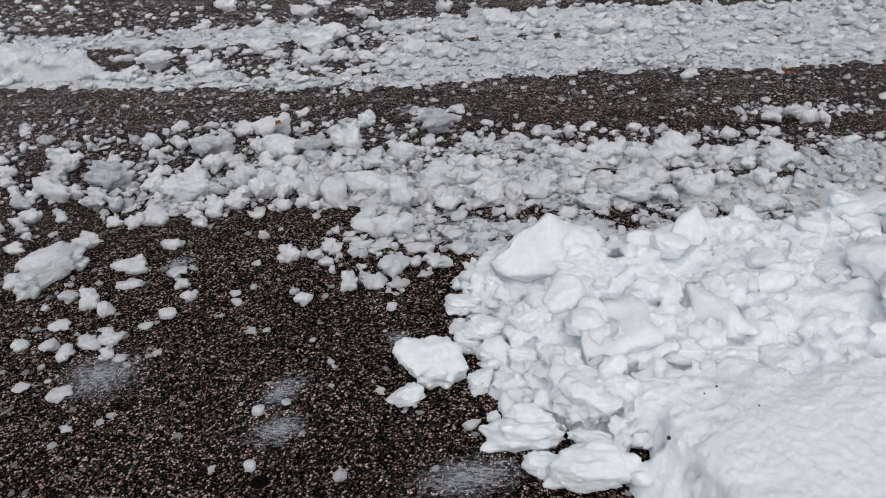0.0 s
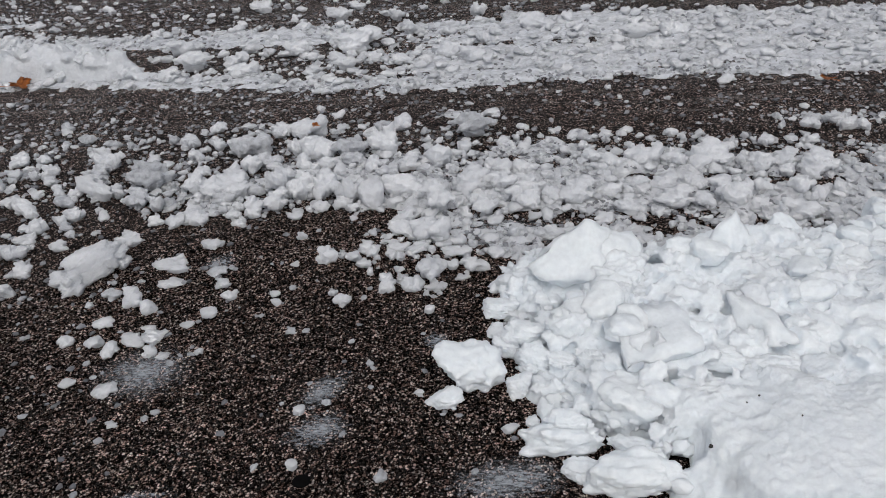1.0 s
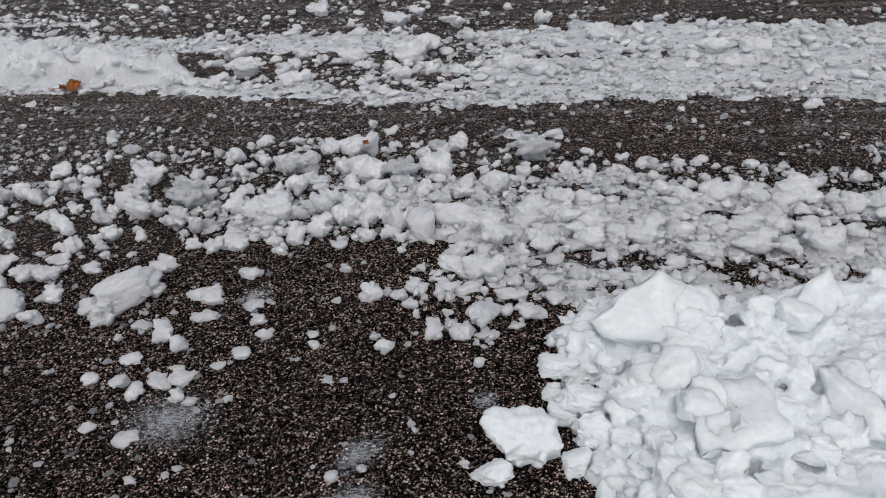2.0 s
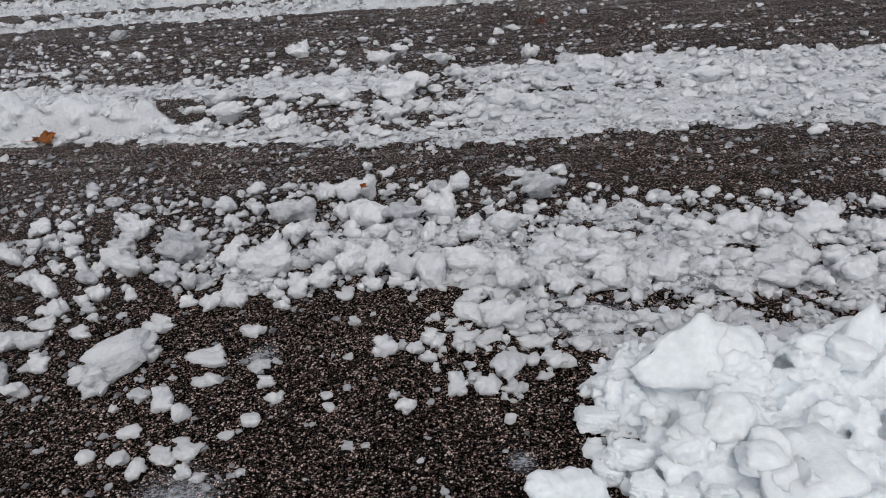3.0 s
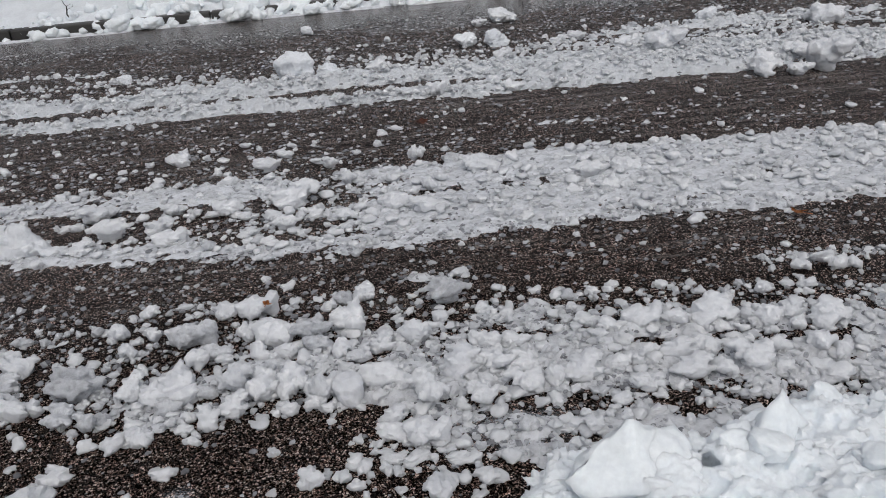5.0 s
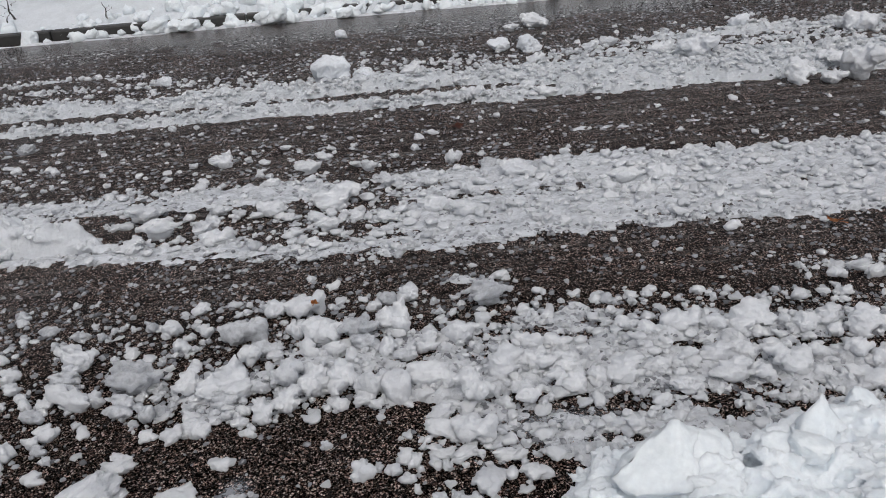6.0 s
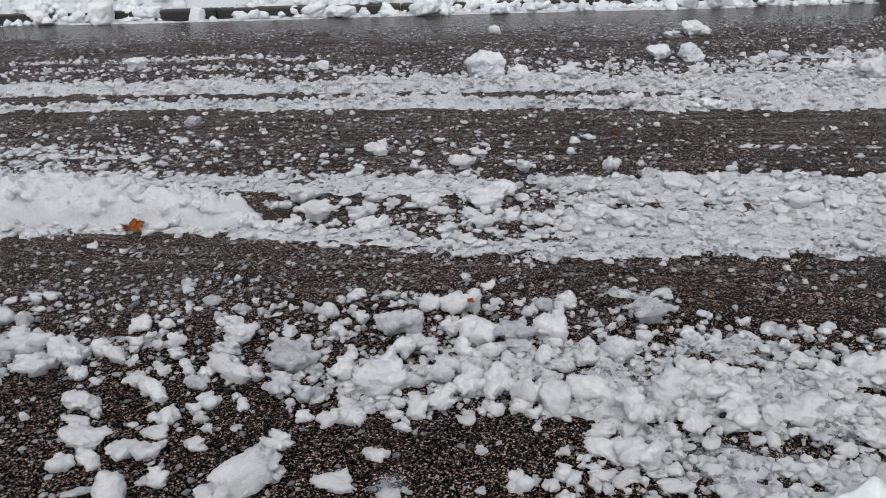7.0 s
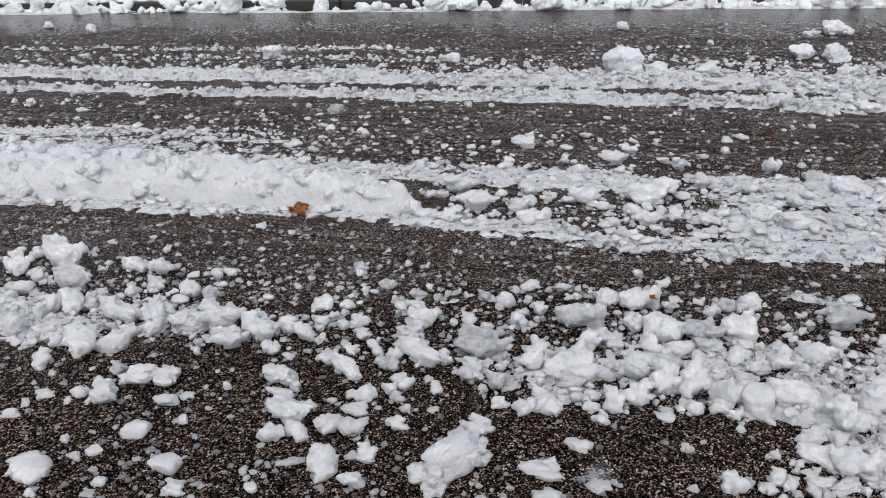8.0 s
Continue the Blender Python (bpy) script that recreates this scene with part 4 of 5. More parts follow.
ROW_END_C = [
    (-1.82, 3.171, 0.054, 0.042, 0.019, "c"), (-1.79, 3.024, 0.042, 0.032, 0.033, "c"), (-1.76, 2.795, 0.077, 0.06, 0.038, "c"), (-1.73, 3.058, 0.063, 0.049, 0.038, "c"), (-1.7, 2.971, 0.061, 0.046, 0.021, "c"),
    (-1.68, 2.737, 0.11, 0.056, 0.038, "c"), (-1.64, 2.911, 0.05, 0.039, 0.028, "c"), (-1.61, 2.867, 0.037, 0.047, 0.032, "c"), (-1.55, 2.867, 0.056, 0.044, 0.024, "c"), (-1.51, 3.099, 0.13, 0.077, 0.044, "c"),
    (-1.51, 2.658, 0.045, 0.035, 0.036, "c"),
]
ROW_CLOTS_A = [
    (-1.48, 2.697, 0.071, 0.055, 0.026, "c"), (-1.45, 2.854, 0.15, 0.064, 0.051, "c"), (-1.37, 2.847, 0.057, 0.045, 0.045, "c"), (-1.22, 3.266, 0.068, 0.053, 0.045, "c"), (-1.15, 2.645, 0.052, 0.041, 0.025, "c"),
    (-1.15, 3.13, 0.057, 0.049, 0.048, "c"), (-1.14, 3.416, 0.07, 0.055, 0.038, "c"), (-1.09, 3.229, 0.057, 0.044, 0.041, "c"), (-1.07, 2.869, 0.088, 0.073, 0.075, "c"), (-1.07, 2.622, 0.074, 0.058, 0.038, "c"),
    (-1, 2.644, 0.083, 0.065, 0.029, "c"), (-0.943, 2.847, 0.16, 0.13, 0.07, "c"), (-0.922, 2.708, 0.03, 0.033, 0.026, "c"), (-0.909, 3.269, 0.053, 0.041, 0.031, "c"), (-0.891, 3.012, 0.069, 0.054, 0.055, "c"),
    (-0.872, 2.659, 0.049, 0.038, 0.022, "c"), (-0.87, 2.719, 0.039, 0.031, 0.031, "c"), (-0.844, 3.342, 0.097, 0.076, 0.05, "c"), (-0.808, 3.026, 0.053, 0.041, 0.018, "c"), (-0.804, 3.262, 0.03, 0.023, 0.019, "c"),
]
ROW_CLOTS_B = [
    (-0.802, 2.686, 0.062, 0.062, 0.053, "c"), (-0.748, 3.168, 0.058, 0.072, 0.049, "c"), (-0.742, 2.848, 0.093, 0.084, 0.079, "c"), (-0.733, 2.725, 0.089, 0.07, 0.06, "c"), (-0.725, 3.331, 0.14, 0.096, 0.046, "c"),
    (-0.69, 3.035, 0.073, 0.057, 0.054, "c"), (-0.646, 2.798, 0.082, 0.1, 0.07, "c"), (-0.645, 3.13, 0.13, 0.1, 0.072, "c"), (-0.598, 3.029, 0.089, 0.059, 0.03, "c"), (-0.562, 2.701, 0.053, 0.042, 0.032, "c"),
    (-0.561, 2.8, 0.092, 0.082, 0.078, "c"), (-0.487, 2.714, 0.063, 0.049, 0.039, "c"), (-0.466, 3.309, 0.054, 0.042, 0.031, "c"), (-0.457, 2.759, 0.11, 0.085, 0.086, "c"), (-0.454, 2.692, 0.053, 0.042, 0.021, "c"),
]
SOAKED_CLOTS_A = [
    (-3.02, 3.186, 0.19, 0.075, 0.049, "i"), (-2.66, 3.229, 0.081, 0.063, 0.04, "i"), (-2.47, 2.634, 0.068, 0.053, 0.031, "i"), (-2.39, 3.172, 0.056, 0.07, 0.048, "i"), (-2.21, 2.07, 0.047, 0.028, 0.012, "i"),
    (-1.87, 3.508, 0.061, 0.047, 0.021, "i"), (-1.82, 2.226, 0.024, 0.03, 0.02, "i"), (-1.71, 3.359, 0.065, 0.046, 0.017, "i"), (-1.7, 2.284, 0.08, 0.032, 0.021, "i"), (-1.57, 3.298, 0.064, 0.038, 0.017, "i"),
    (-1.56, 2.793, 0.073, 0.057, 0.032, "i"), (-1.53, 2.337, 0.049, 0.038, 0.017, "i"), (-1.53, 3.017, 0.091, 0.071, 0.025, "i"), (-1.49, 3.284, 0.032, 0.04, 0.027, "i"), (-1.48, 2.63, 0.052, 0.041, 0.021, "i"),
    (-1.35, 2.586, 0.034, 0.027, 0.017, "i"), (-1.31, 3.314, 0.054, 0.042, 0.036, "i"), (-1.27, 2.773, 0.11, 0.085, 0.045, "i"), (-1.25, 2.913, 0.16, 0.1, 0.042, "i"), (-1.23, 2.456, 0.081, 0.063, 0.041, "i"),
]
SOAKED_CLOTS_B = [
    (-1.21, 3.06, 0.03, 0.023, 0.022, "i"), (-1.18, 2.741, 0.063, 0.064, 0.053, "i"), (-1.14, 2.759, 0.049, 0.038, 0.035, "i"), (-1.13, 2.196, 0.052, 0.04, 0.035, "i"), (-1.07, 2.282, 0.023, 0.018, 0.014, "i"),
    (-0.939, 2.779, 0.082, 0.044, 0.021, "i"), (-0.933, 3.161, 0.16, 0.066, 0.043, "i"), (-0.913, 1.651, 0.028, 0.022, 0.013, "i"), (-0.85, 2.835, 0.084, 0.034, 0.022, "i"), (-0.836, 3.066, 0.1, 0.055, 0.026, "i"),
    (-0.834, 2.321, 0.062, 0.048, 0.019, "i"), (-0.772, 1.924, 0.026, 0.02, 0.021, "i"), (-0.595, 2.516, 0.034, 0.026, 0.026, "i"), (-0.526, 2.008, 0.032, 0.025, 0.019, "i"), (-0.515, 3.12, 0.13, 0.1, 0.059, "i"),
    (-0.495, 3.047, 0.099, 0.077, 0.034, "i"), (-0.441, 2.399, 0.024, 0.03, 0.02, "i"), (-0.436, 2.188, 0.025, 0.026, 0.021, "i"), (-0.41, 3.356, 0.07, 0.054, 0.039, "i"), (-0.23, 2.251, 0.03, 0.035, 0.026, "i"),
]
SOAKED_CLOTS_C = [
    (-0.209, 1.473, 0.028, 0.035, 0.023, "i"), (-0.034, 3.258, 0.17, 0.068, 0.044, "i"), (0.127, 2.486, 0.058, 0.045, 0.046, "i"), (0.403, 3.203, 0.063, 0.049, 0.02, "i"),
]
LOOSE_LUMPS_A = [
    (-2.68, 2.36, 0.054, 0.042, 0.022, "c"), (-2.67, 2.417, 0.027, 0.034, 0.023, "c"), (-2.64, 2.474, 0.059, 0.046, 0.021, "c"), (-2.54, 2.451, 0.022, 0.027, 0.019, "c"), (-2.52, 2.492, 0.056, 0.043, 0.038, "c"),
    (-2.43, 2.12, 0.12, 0.097, 0.044, "c"), (-2.42, 2.266, 0.034, 0.027, 0.027, "c"), (-2.42, 2.48, 0.11, 0.089, 0.069, "c"), (-2.37, 2.037, 0.031, 0.027, 0.026, "c"), (-2.36, 2.583, 0.11, 0.088, 0.056, "c"),
    (-2.35, 2.206, 0.061, 0.025, 0.021, "p"), (-2.3, 2.233, 0.055, 0.043, 0.023, "p"), (-2.27, 2.599, 0.12, 0.092, 0.047, "c"), (-2.23, 2.347, 0.1, 0.08, 0.04, "p"), (-2.21, 2.119, 0.047, 0.037, 0.027, "p"),
    (-2.21, 2.493, 0.072, 0.056, 0.04, "c"), (-2.16, 2.534, 0.048, 0.037, 0.02, "c"), (-2.11, 2.414, 0.038, 0.03, 0.03, "p"), (-2.05, 2.206, 0.091, 0.071, 0.038, "p"), (-2.05, 2.603, 0.033, 0.026, 0.026, "p"),
]
LOOSE_LUMPS_B = [
    (-1.97, 2.115, 0.069, 0.054, 0.038, "c"), (-1.8, 2.501, 0.17, 0.088, 0.057, "c"), (-1.8, 2.38, 0.075, 0.059, 0.055, "c"), (-1.77, 2.161, 0.039, 0.03, 0.024, "p"), (-1.73, 2.404, 0.076, 0.059, 0.049, "c"),
    (-1.68, 2.582, 0.03, 0.024, 0.02, "c"), (-1.64, 2.443, 0.076, 0.086, 0.064, "c"), (-1.61, 2.609, 0.054, 0.042, 0.029, "c"), (-1.6, 2.271, 0.086, 0.11, 0.073, "c"), (-1.59, 2.552, 0.079, 0.061, 0.029, "c"),
    (-1.57, 2.445, 0.084, 0.066, 0.066, "c"), (-1.57, 2.615, 0.05, 0.063, 0.043, "c"), (-1.5, 2.221, 0.065, 0.05, 0.053, "c"), (-1.49, 2.341, 0.056, 0.048, 0.048, "c"), (-1.44, 2.492, 0.069, 0.054, 0.032, "c"),
    (-0.841, 2.611, 0.047, 0.036, 0.022, "c"),
]
BARE_PATCH_A = [
    (-1.24, 2.518, 0.042, 0.033, 0.023, "c"), (-1.19, 2.506, 0.083, 0.065, 0.046, "c"), (-1.18, 1.974, 0.039, 0.044, 0.034, "c"), (-1.1, 2.064, 0.063, 0.049, 0.028, "c"), (-1.1, 1.806, 0.047, 0.036, 0.016, "p"),
    (-1.09, 1.965, 0.044, 0.055, 0.037, "c"), (-1.05, 2.172, 0.063, 0.063, 0.053, "c"), (-1.03, 1.935, 0.046, 0.058, 0.039, "c"), (-0.992, 2.357, 0.11, 0.062, 0.036, "c"), (-0.99, 2.128, 0.051, 0.064, 0.044, "b"),
    (-0.984, 1.979, 0.071, 0.055, 0.027, "c"), (-0.98, 1.771, 0.064, 0.05, 0.023, "c"), (-0.967, 2.263, 0.071, 0.054, 0.024, "c"), (-0.931, 1.997, 0.076, 0.059, 0.029, "c"), (-0.909, 1.925, 0.037, 0.038, 0.031, "c"),
    (-0.898, 2.476, 0.071, 0.055, 0.038, "c"), (-0.872, 1.914, 0.037, 0.029, 0.014, "c"), (-0.848, 2.051, 0.045, 0.031, 0.015, "p"), (-0.795, 2.101, 0.054, 0.042, 0.027, "p"), (-0.79, 2.244, 0.048, 0.038, 0.034, "c"),
]
BARE_PATCH_B = [
    (-0.753, 2.179, 0.044, 0.038, 0.037, "c"), (-0.62, 2.195, 0.037, 0.029, 0.015, "p"), (-0.603, 2.149, 0.035, 0.027, 0.02, "p"), (-0.59, 2.357, 0.036, 0.028, 0.013, "p"), (-0.512, 1.505, 0.017, 0.021, 0.014, "c"),
    (-0.482, 2.375, 0.063, 0.059, 0.054, "c"), (-0.44, 1.688, 0.032, 0.025, 0.025, "p"), (-0.422, 1.509, 0.028, 0.027, 0.024, "b"), (-0.401, 2.372, 0.044, 0.053, 0.038, "c"), (-0.4, 2.135, 0.048, 0.037, 0.037, "c"),
    (-0.362, 2.337, 0.047, 0.037, 0.029, "c"), (-0.359, 2.426, 0.06, 0.047, 0.033, "c"), (-0.339, 2.405, 0.045, 0.043, 0.038, "c"),
]
PACKED_ROW_A = [
    (-0.436, 2.63, 0.03, 0.023, 0.013, "p"), (-0.414, 3, 0.059, 0.073, 0.05, "c"), (-0.387, 3.156, 0.11, 0.085, 0.089, "c"), (-0.384, 2.727, 0.089, 0.1, 0.076, "b"), (-0.354, 2.951, 0.077, 0.06, 0.039, "c"),
    (-0.334, 3.353, 0.082, 0.064, 0.054, "c"), (-0.277, 3.003, 0.078, 0.061, 0.051, "c"), (-0.267, 2.773, 0.15, 0.073, 0.05, "c"), (-0.165, 3.041, 0.11, 0.082, 0.066, "c"), (-0.145, 2.666, 0.1, 0.11, 0.089, "c"),
    (-0.068, 3.147, 0.062, 0.048, 0.031, "p"), (-0.049, 2.629, 0.052, 0.041, 0.031, "c"), (-0.02, 2.798, 0.13, 0.1, 0.069, "c"), (0.02, 2.636, 0.087, 0.068, 0.058, "c"), (0.068, 2.805, 0.12, 0.093, 0.041, "c"),
    (0.07, 2.942, 0.096, 0.075, 0.043, "c"), (0.152, 2.681, 0.11, 0.087, 0.039, "c"), (0.161, 2.931, 0.086, 0.067, 0.035, "c"), (0.167, 3.119, 0.051, 0.04, 0.029, "c"), (0.175, 2.774, 0.1, 0.078, 0.036, "c"),
]
PACKED_ROW_B = [
    (0.25, 2.692, 0.071, 0.056, 0.056, "c"), (0.329, 2.704, 0.12, 0.097, 0.067, "c"), (0.396, 3.109, 0.041, 0.032, 0.026, "c"), (0.423, 3.004, 0.079, 0.061, 0.029, "c"), (0.446, 2.733, 0.09, 0.07, 0.04, "c"),
    (0.491, 2.942, 0.087, 0.068, 0.047, "c"), (0.494, 3.209, 0.052, 0.041, 0.021, "c"), (0.539, 2.742, 0.091, 0.071, 0.051, "c"), (0.571, 3.111, 0.041, 0.032, 0.017, "c"), (0.601, 2.965, 0.13, 0.098, 0.045, "c"),
    (0.637, 2.743, 0.12, 0.049, 0.04, "c"), (0.656, 2.647, 0.12, 0.062, 0.042, "c"), (0.71, 2.947, 0.097, 0.075, 0.044, "c"), (0.745, 3.201, 0.052, 0.041, 0.019, "c"), (0.747, 2.774, 0.083, 0.064, 0.034, "c"),
    (0.751, 2.637, 0.07, 0.055, 0.045, "c"), (0.832, 2.933, 0.14, 0.11, 0.05, "c"), (0.847, 2.666, 0.13, 0.1, 0.064, "c"), (0.928, 3.055, 0.056, 0.044, 0.02, "c"), (0.951, 2.92, 0.048, 0.06, 0.041, "c"),
]
PACKED_ROW_C = [
    (0.966, 2.717, 0.063, 0.049, 0.05, "c"), (1, 2.881, 0.086, 0.067, 0.058, "c"), (1.08, 2.693, 0.072, 0.056, 0.057, "c"), (1.08, 2.832, 0.066, 0.051, 0.042, "c"), (1.08, 3.086, 0.061, 0.047, 0.026, "c"),
    (1.09, 2.915, 0.096, 0.075, 0.045, "c"), (1.13, 2.656, 0.071, 0.055, 0.046, "c"), (1.19, 2.841, 0.12, 0.095, 0.066, "c"), (1.21, 2.678, 0.05, 0.042, 0.043, "c"), (1.24, 3.085, 0.061, 0.046, 0.021, "c"),
    (1.28, 3.22, 0.074, 0.058, 0.025, "c"), (1.38, 3.248, 0.085, 0.034, 0.029, "c"), (1.4, 3.188, 0.094, 0.038, 0.032, "c"), (1.46, 3.19, 0.048, 0.06, 0.041, "c"),
]
SPUR_CLOTS_A = [
    (-0.277, 2.382, 0.029, 0.036, 0.024, "p"), (-0.272, 2.216, 0.052, 0.065, 0.044, "c"), (-0.268, 2.432, 0.081, 0.045, 0.028, "c"), (-0.255, 2.602, 0.078, 0.047, 0.026, "c"), (-0.251, 2.527, 0.1, 0.078, 0.038, "c"),
    (-0.218, 2.494, 0.05, 0.039, 0.019, "c"), (-0.195, 2.414, 0.081, 0.045, 0.027, "c"), (-0.194, 2.208, 0.059, 0.074, 0.05, "c"), (-0.16, 2.498, 0.12, 0.09, 0.07, "c"), (-0.152, 2.177, 0.019, 0.024, 0.016, "c"),
    (-0.143, 2.274, 0.083, 0.1, 0.071, "c"), (-0.138, 2.091, 0.031, 0.024, 0.027, "p"), (-0.132, 2.164, 0.022, 0.017, 0.0075, "c"), (-0.119, 2.199, 0.03, 0.037, 0.025, "c"), (-0.106, 2.206, 0.025, 0.032, 0.022, "c"),
    (-0.071, 2.394, 0.088, 0.05, 0.03, "c"), (-0.048, 2.256, 0.043, 0.032, 0.015, "c"), (-0.023, 2.302, 0.062, 0.048, 0.042, "c"), (0.085, 1.618, 0.043, 0.033, 0.024, "b"), (0.201, 2.48, 0.041, 0.045, 0.035, "c"),
]
SPUR_CLOTS_B = [
    (0.246, 2.48, 0.066, 0.052, 0.042, "c"), (0.304, 2.459, 0.058, 0.045, 0.045, "c"), (0.417, 2.569, 0.068, 0.053, 0.033, "c"), (0.49, 2.485, 0.083, 0.04, 0.028, "c"), (0.509, 2.617, 0.095, 0.074, 0.044, "c"),
    (0.661, 2.54, 0.034, 0.027, 0.027, "c"), (0.789, 2.521, 0.051, 0.04, 0.03, "c"), (0.838, 2.518, 0.051, 0.039, 0.03, "c"), (0.933, 2.607, 0.07, 0.054, 0.035, "c"), (1.05, 2.565, 0.11, 0.087, 0.048, "c"),
    (1.14, 2.548, 0.048, 0.06, 0.041, "c"),
]
MIDDLE_CLOTS_A = [
    (-2.77, 5.838, 0.12, 0.09, 0.031, "i"), (-2.42, 5.338, 0.074, 0.058, 0.046, "c"), (-1.7, 4.355, 0.069, 0.054, 0.028, "c"), (-1.62, 4.438, 0.17, 0.13, 0.075, "c"), (-1.6, 4.061, 0.12, 0.091, 0.054, "c"),
    (-1.55, 5.209, 0.05, 0.039, 0.032, "c"), (-1.49, 4.194, 0.19, 0.075, 0.064, "c"), (-1.43, 4.905, 0.069, 0.054, 0.035, "b"), (-1.38, 5.207, 0.13, 0.1, 0.072, "c"), (-1.27, 4.203, 0.12, 0.094, 0.077, "c"),
    (-1.26, 4.44, 0.11, 0.088, 0.055, "c"), (-1.23, 5.223, 0.04, 0.05, 0.034, "c"), (-1.22, 5.365, 0.034, 0.027, 0.029, "c"), (-1.2, 4.069, 0.14, 0.11, 0.048, "c"), (-1.12, 4.949, 0.047, 0.037, 0.04, "c"),
    (-1.04, 4.771, 0.1, 0.078, 0.049, "c"), (-0.986, 4.367, 0.14, 0.11, 0.053, "c"), (-0.89, 4.285, 0.069, 0.054, 0.033, "c"), (-0.847, 4.929, 0.14, 0.057, 0.048, "c"), (-0.843, 4.087, 0.066, 0.051, 0.034, "c"),
]
MIDDLE_CLOTS_B = [
    (-0.778, 5.155, 0.092, 0.072, 0.04, "c"), (-0.739, 4.199, 0.11, 0.065, 0.037, "c"), (-0.682, 4.101, 0.13, 0.051, 0.043, "c"), (-0.659, 4.393, 0.21, 0.16, 0.071, "c"), (-0.589, 4.976, 0.064, 0.05, 0.033, "c"),
    (-0.558, 4.219, 0.068, 0.053, 0.041, "c"), (-0.51, 4.888, 0.087, 0.068, 0.064, "c"), (-0.414, 4.602, 0.088, 0.069, 0.074, "c"), (-0.408, 4.158, 0.093, 0.073, 0.048, "c"), (-0.372, 5.075, 0.049, 0.038, 0.024, "c"),
    (-0.288, 4.154, 0.067, 0.052, 0.04, "c"), (-0.246, 5.161, 0.046, 0.036, 0.036, "c"), (-0.193, 4.585, 0.088, 0.069, 0.048, "c"), (-0.178, 4.214, 0.15, 0.095, 0.051, "c"), (-0.081, 4.385, 0.071, 0.039, 0.024, "c"),
    (-0.038, 4.897, 0.088, 0.069, 0.074, "c"), (-0.031, 4.117, 0.16, 0.11, 0.054, "c"), (-0.006, 4.413, 0.077, 0.06, 0.058, "c"), (0.145, 4.754, 0.11, 0.072, 0.028, "i"), (0.282, 4.585, 0.17, 0.13, 0.074, "c"),
]
MIDDLE_CLOTS_C = [
    (0.648, 4.289, 0.097, 0.076, 0.051, "c"), (0.706, 4.601, 0.098, 0.076, 0.041, "c"), (0.736, 4.215, 0.055, 0.043, 0.045, "c"), (0.782, 4.35, 0.16, 0.065, 0.055, "c"), (0.835, 4.166, 0.094, 0.074, 0.064, "c"),
    (0.899, 4.492, 0.058, 0.045, 0.049, "c"), (0.905, 4.143, 0.081, 0.063, 0.052, "c"), (0.969, 4.374, 0.14, 0.11, 0.065, "c"), (1.03, 4.656, 0.075, 0.059, 0.047, "c"), (1.08, 3.716, 0.073, 0.057, 0.033, "c"),
    (1.11, 4.641, 0.075, 0.059, 0.038, "c"), (1.23, 4.716, 0.061, 0.048, 0.035, "c"), (1.45, 4.512, 0.059, 0.046, 0.034, "c"), (1.52, 4.493, 0.058, 0.046, 0.034, "c"), (1.61, 4.066, 0.066, 0.052, 0.032, "c"),
    (1.66, 4.325, 0.062, 0.048, 0.037, "c"), (1.82, 4.015, 0.079, 0.061, 0.052, "c"), (2.01, 4.365, 0.057, 0.071, 0.048, "c"),
]
FAR_BLOCKS_A = [
    (-7.38, 9.059, 0.13, 0.1, 0.081, "p"), (-6.63, 8.78, 0.14, 0.11, 0.1, "p"), (-5.21, 5.848, 0.064, 0.064, 0.055, "c"), (-3.95, 7.567, 0.19, 0.15, 0.12, "b"), (-2.27, 7.478, 0.12, 0.092, 0.071, "b"),
    (-1.35, 6.936, 0.096, 0.12, 0.082, "c"), (-0.857, 8.843, 0.12, 0.096, 0.088, "b"), (-0.81, 7.016, 0.3, 0.23, 0.22, "b"), (-0.582, 6.886, 0.15, 0.16, 0.13, "b"), (-0.205, 7.044, 0.18, 0.093, 0.061, "c"),
    (-0.092, 8.154, 0.052, 0.055, 0.044, "c"), (0.193, 6.156, 0.11, 0.13, 0.09, "c"), (0.543, 6.187, 0.16, 0.063, 0.054, "c"), (0.573, 7.63, 0.18, 0.14, 0.11, "b"), (0.692, 6.091, 0.14, 0.11, 0.066, "c"),
    (0.777, 6.993, 0.13, 0.1, 0.086, "c"), (0.784, 8.452, 0.13, 0.1, 0.066, "c"), (0.825, 7.552, 0.2, 0.16, 0.12, "b"), (1.03, 8.577, 0.24, 0.19, 0.099, "c"), (1.04, 6.834, 0.087, 0.068, 0.055, "c"),
]
FAR_BLOCKS_B = [
    (1.3, 7.364, 0.12, 0.092, 0.071, "c"), (1.48, 7.455, 0.14, 0.058, 0.049, "c"), (1.75, 6.87, 0.18, 0.14, 0.12, "c"), (1.95, 6.682, 0.28, 0.22, 0.17, "c"), (2.01, 7.642, 0.073, 0.077, 0.062, "c"),
    (2.23, 6.092, 0.079, 0.061, 0.057, "c"), (2.37, 5.851, 0.15, 0.19, 0.13, "c"), (2.55, 5.755, 0.15, 0.12, 0.072, "c"), (2.65, 7.573, 0.17, 0.13, 0.14, "b"), (2.75, 5.79, 0.25, 0.2, 0.2, "c"),
    (2.77, 6.175, 0.2, 0.15, 0.093, "c"), (3.41, 7.325, 0.089, 0.11, 0.076, "c"), (3.52, 7.229, 0.24, 0.19, 0.14, "c"),
]


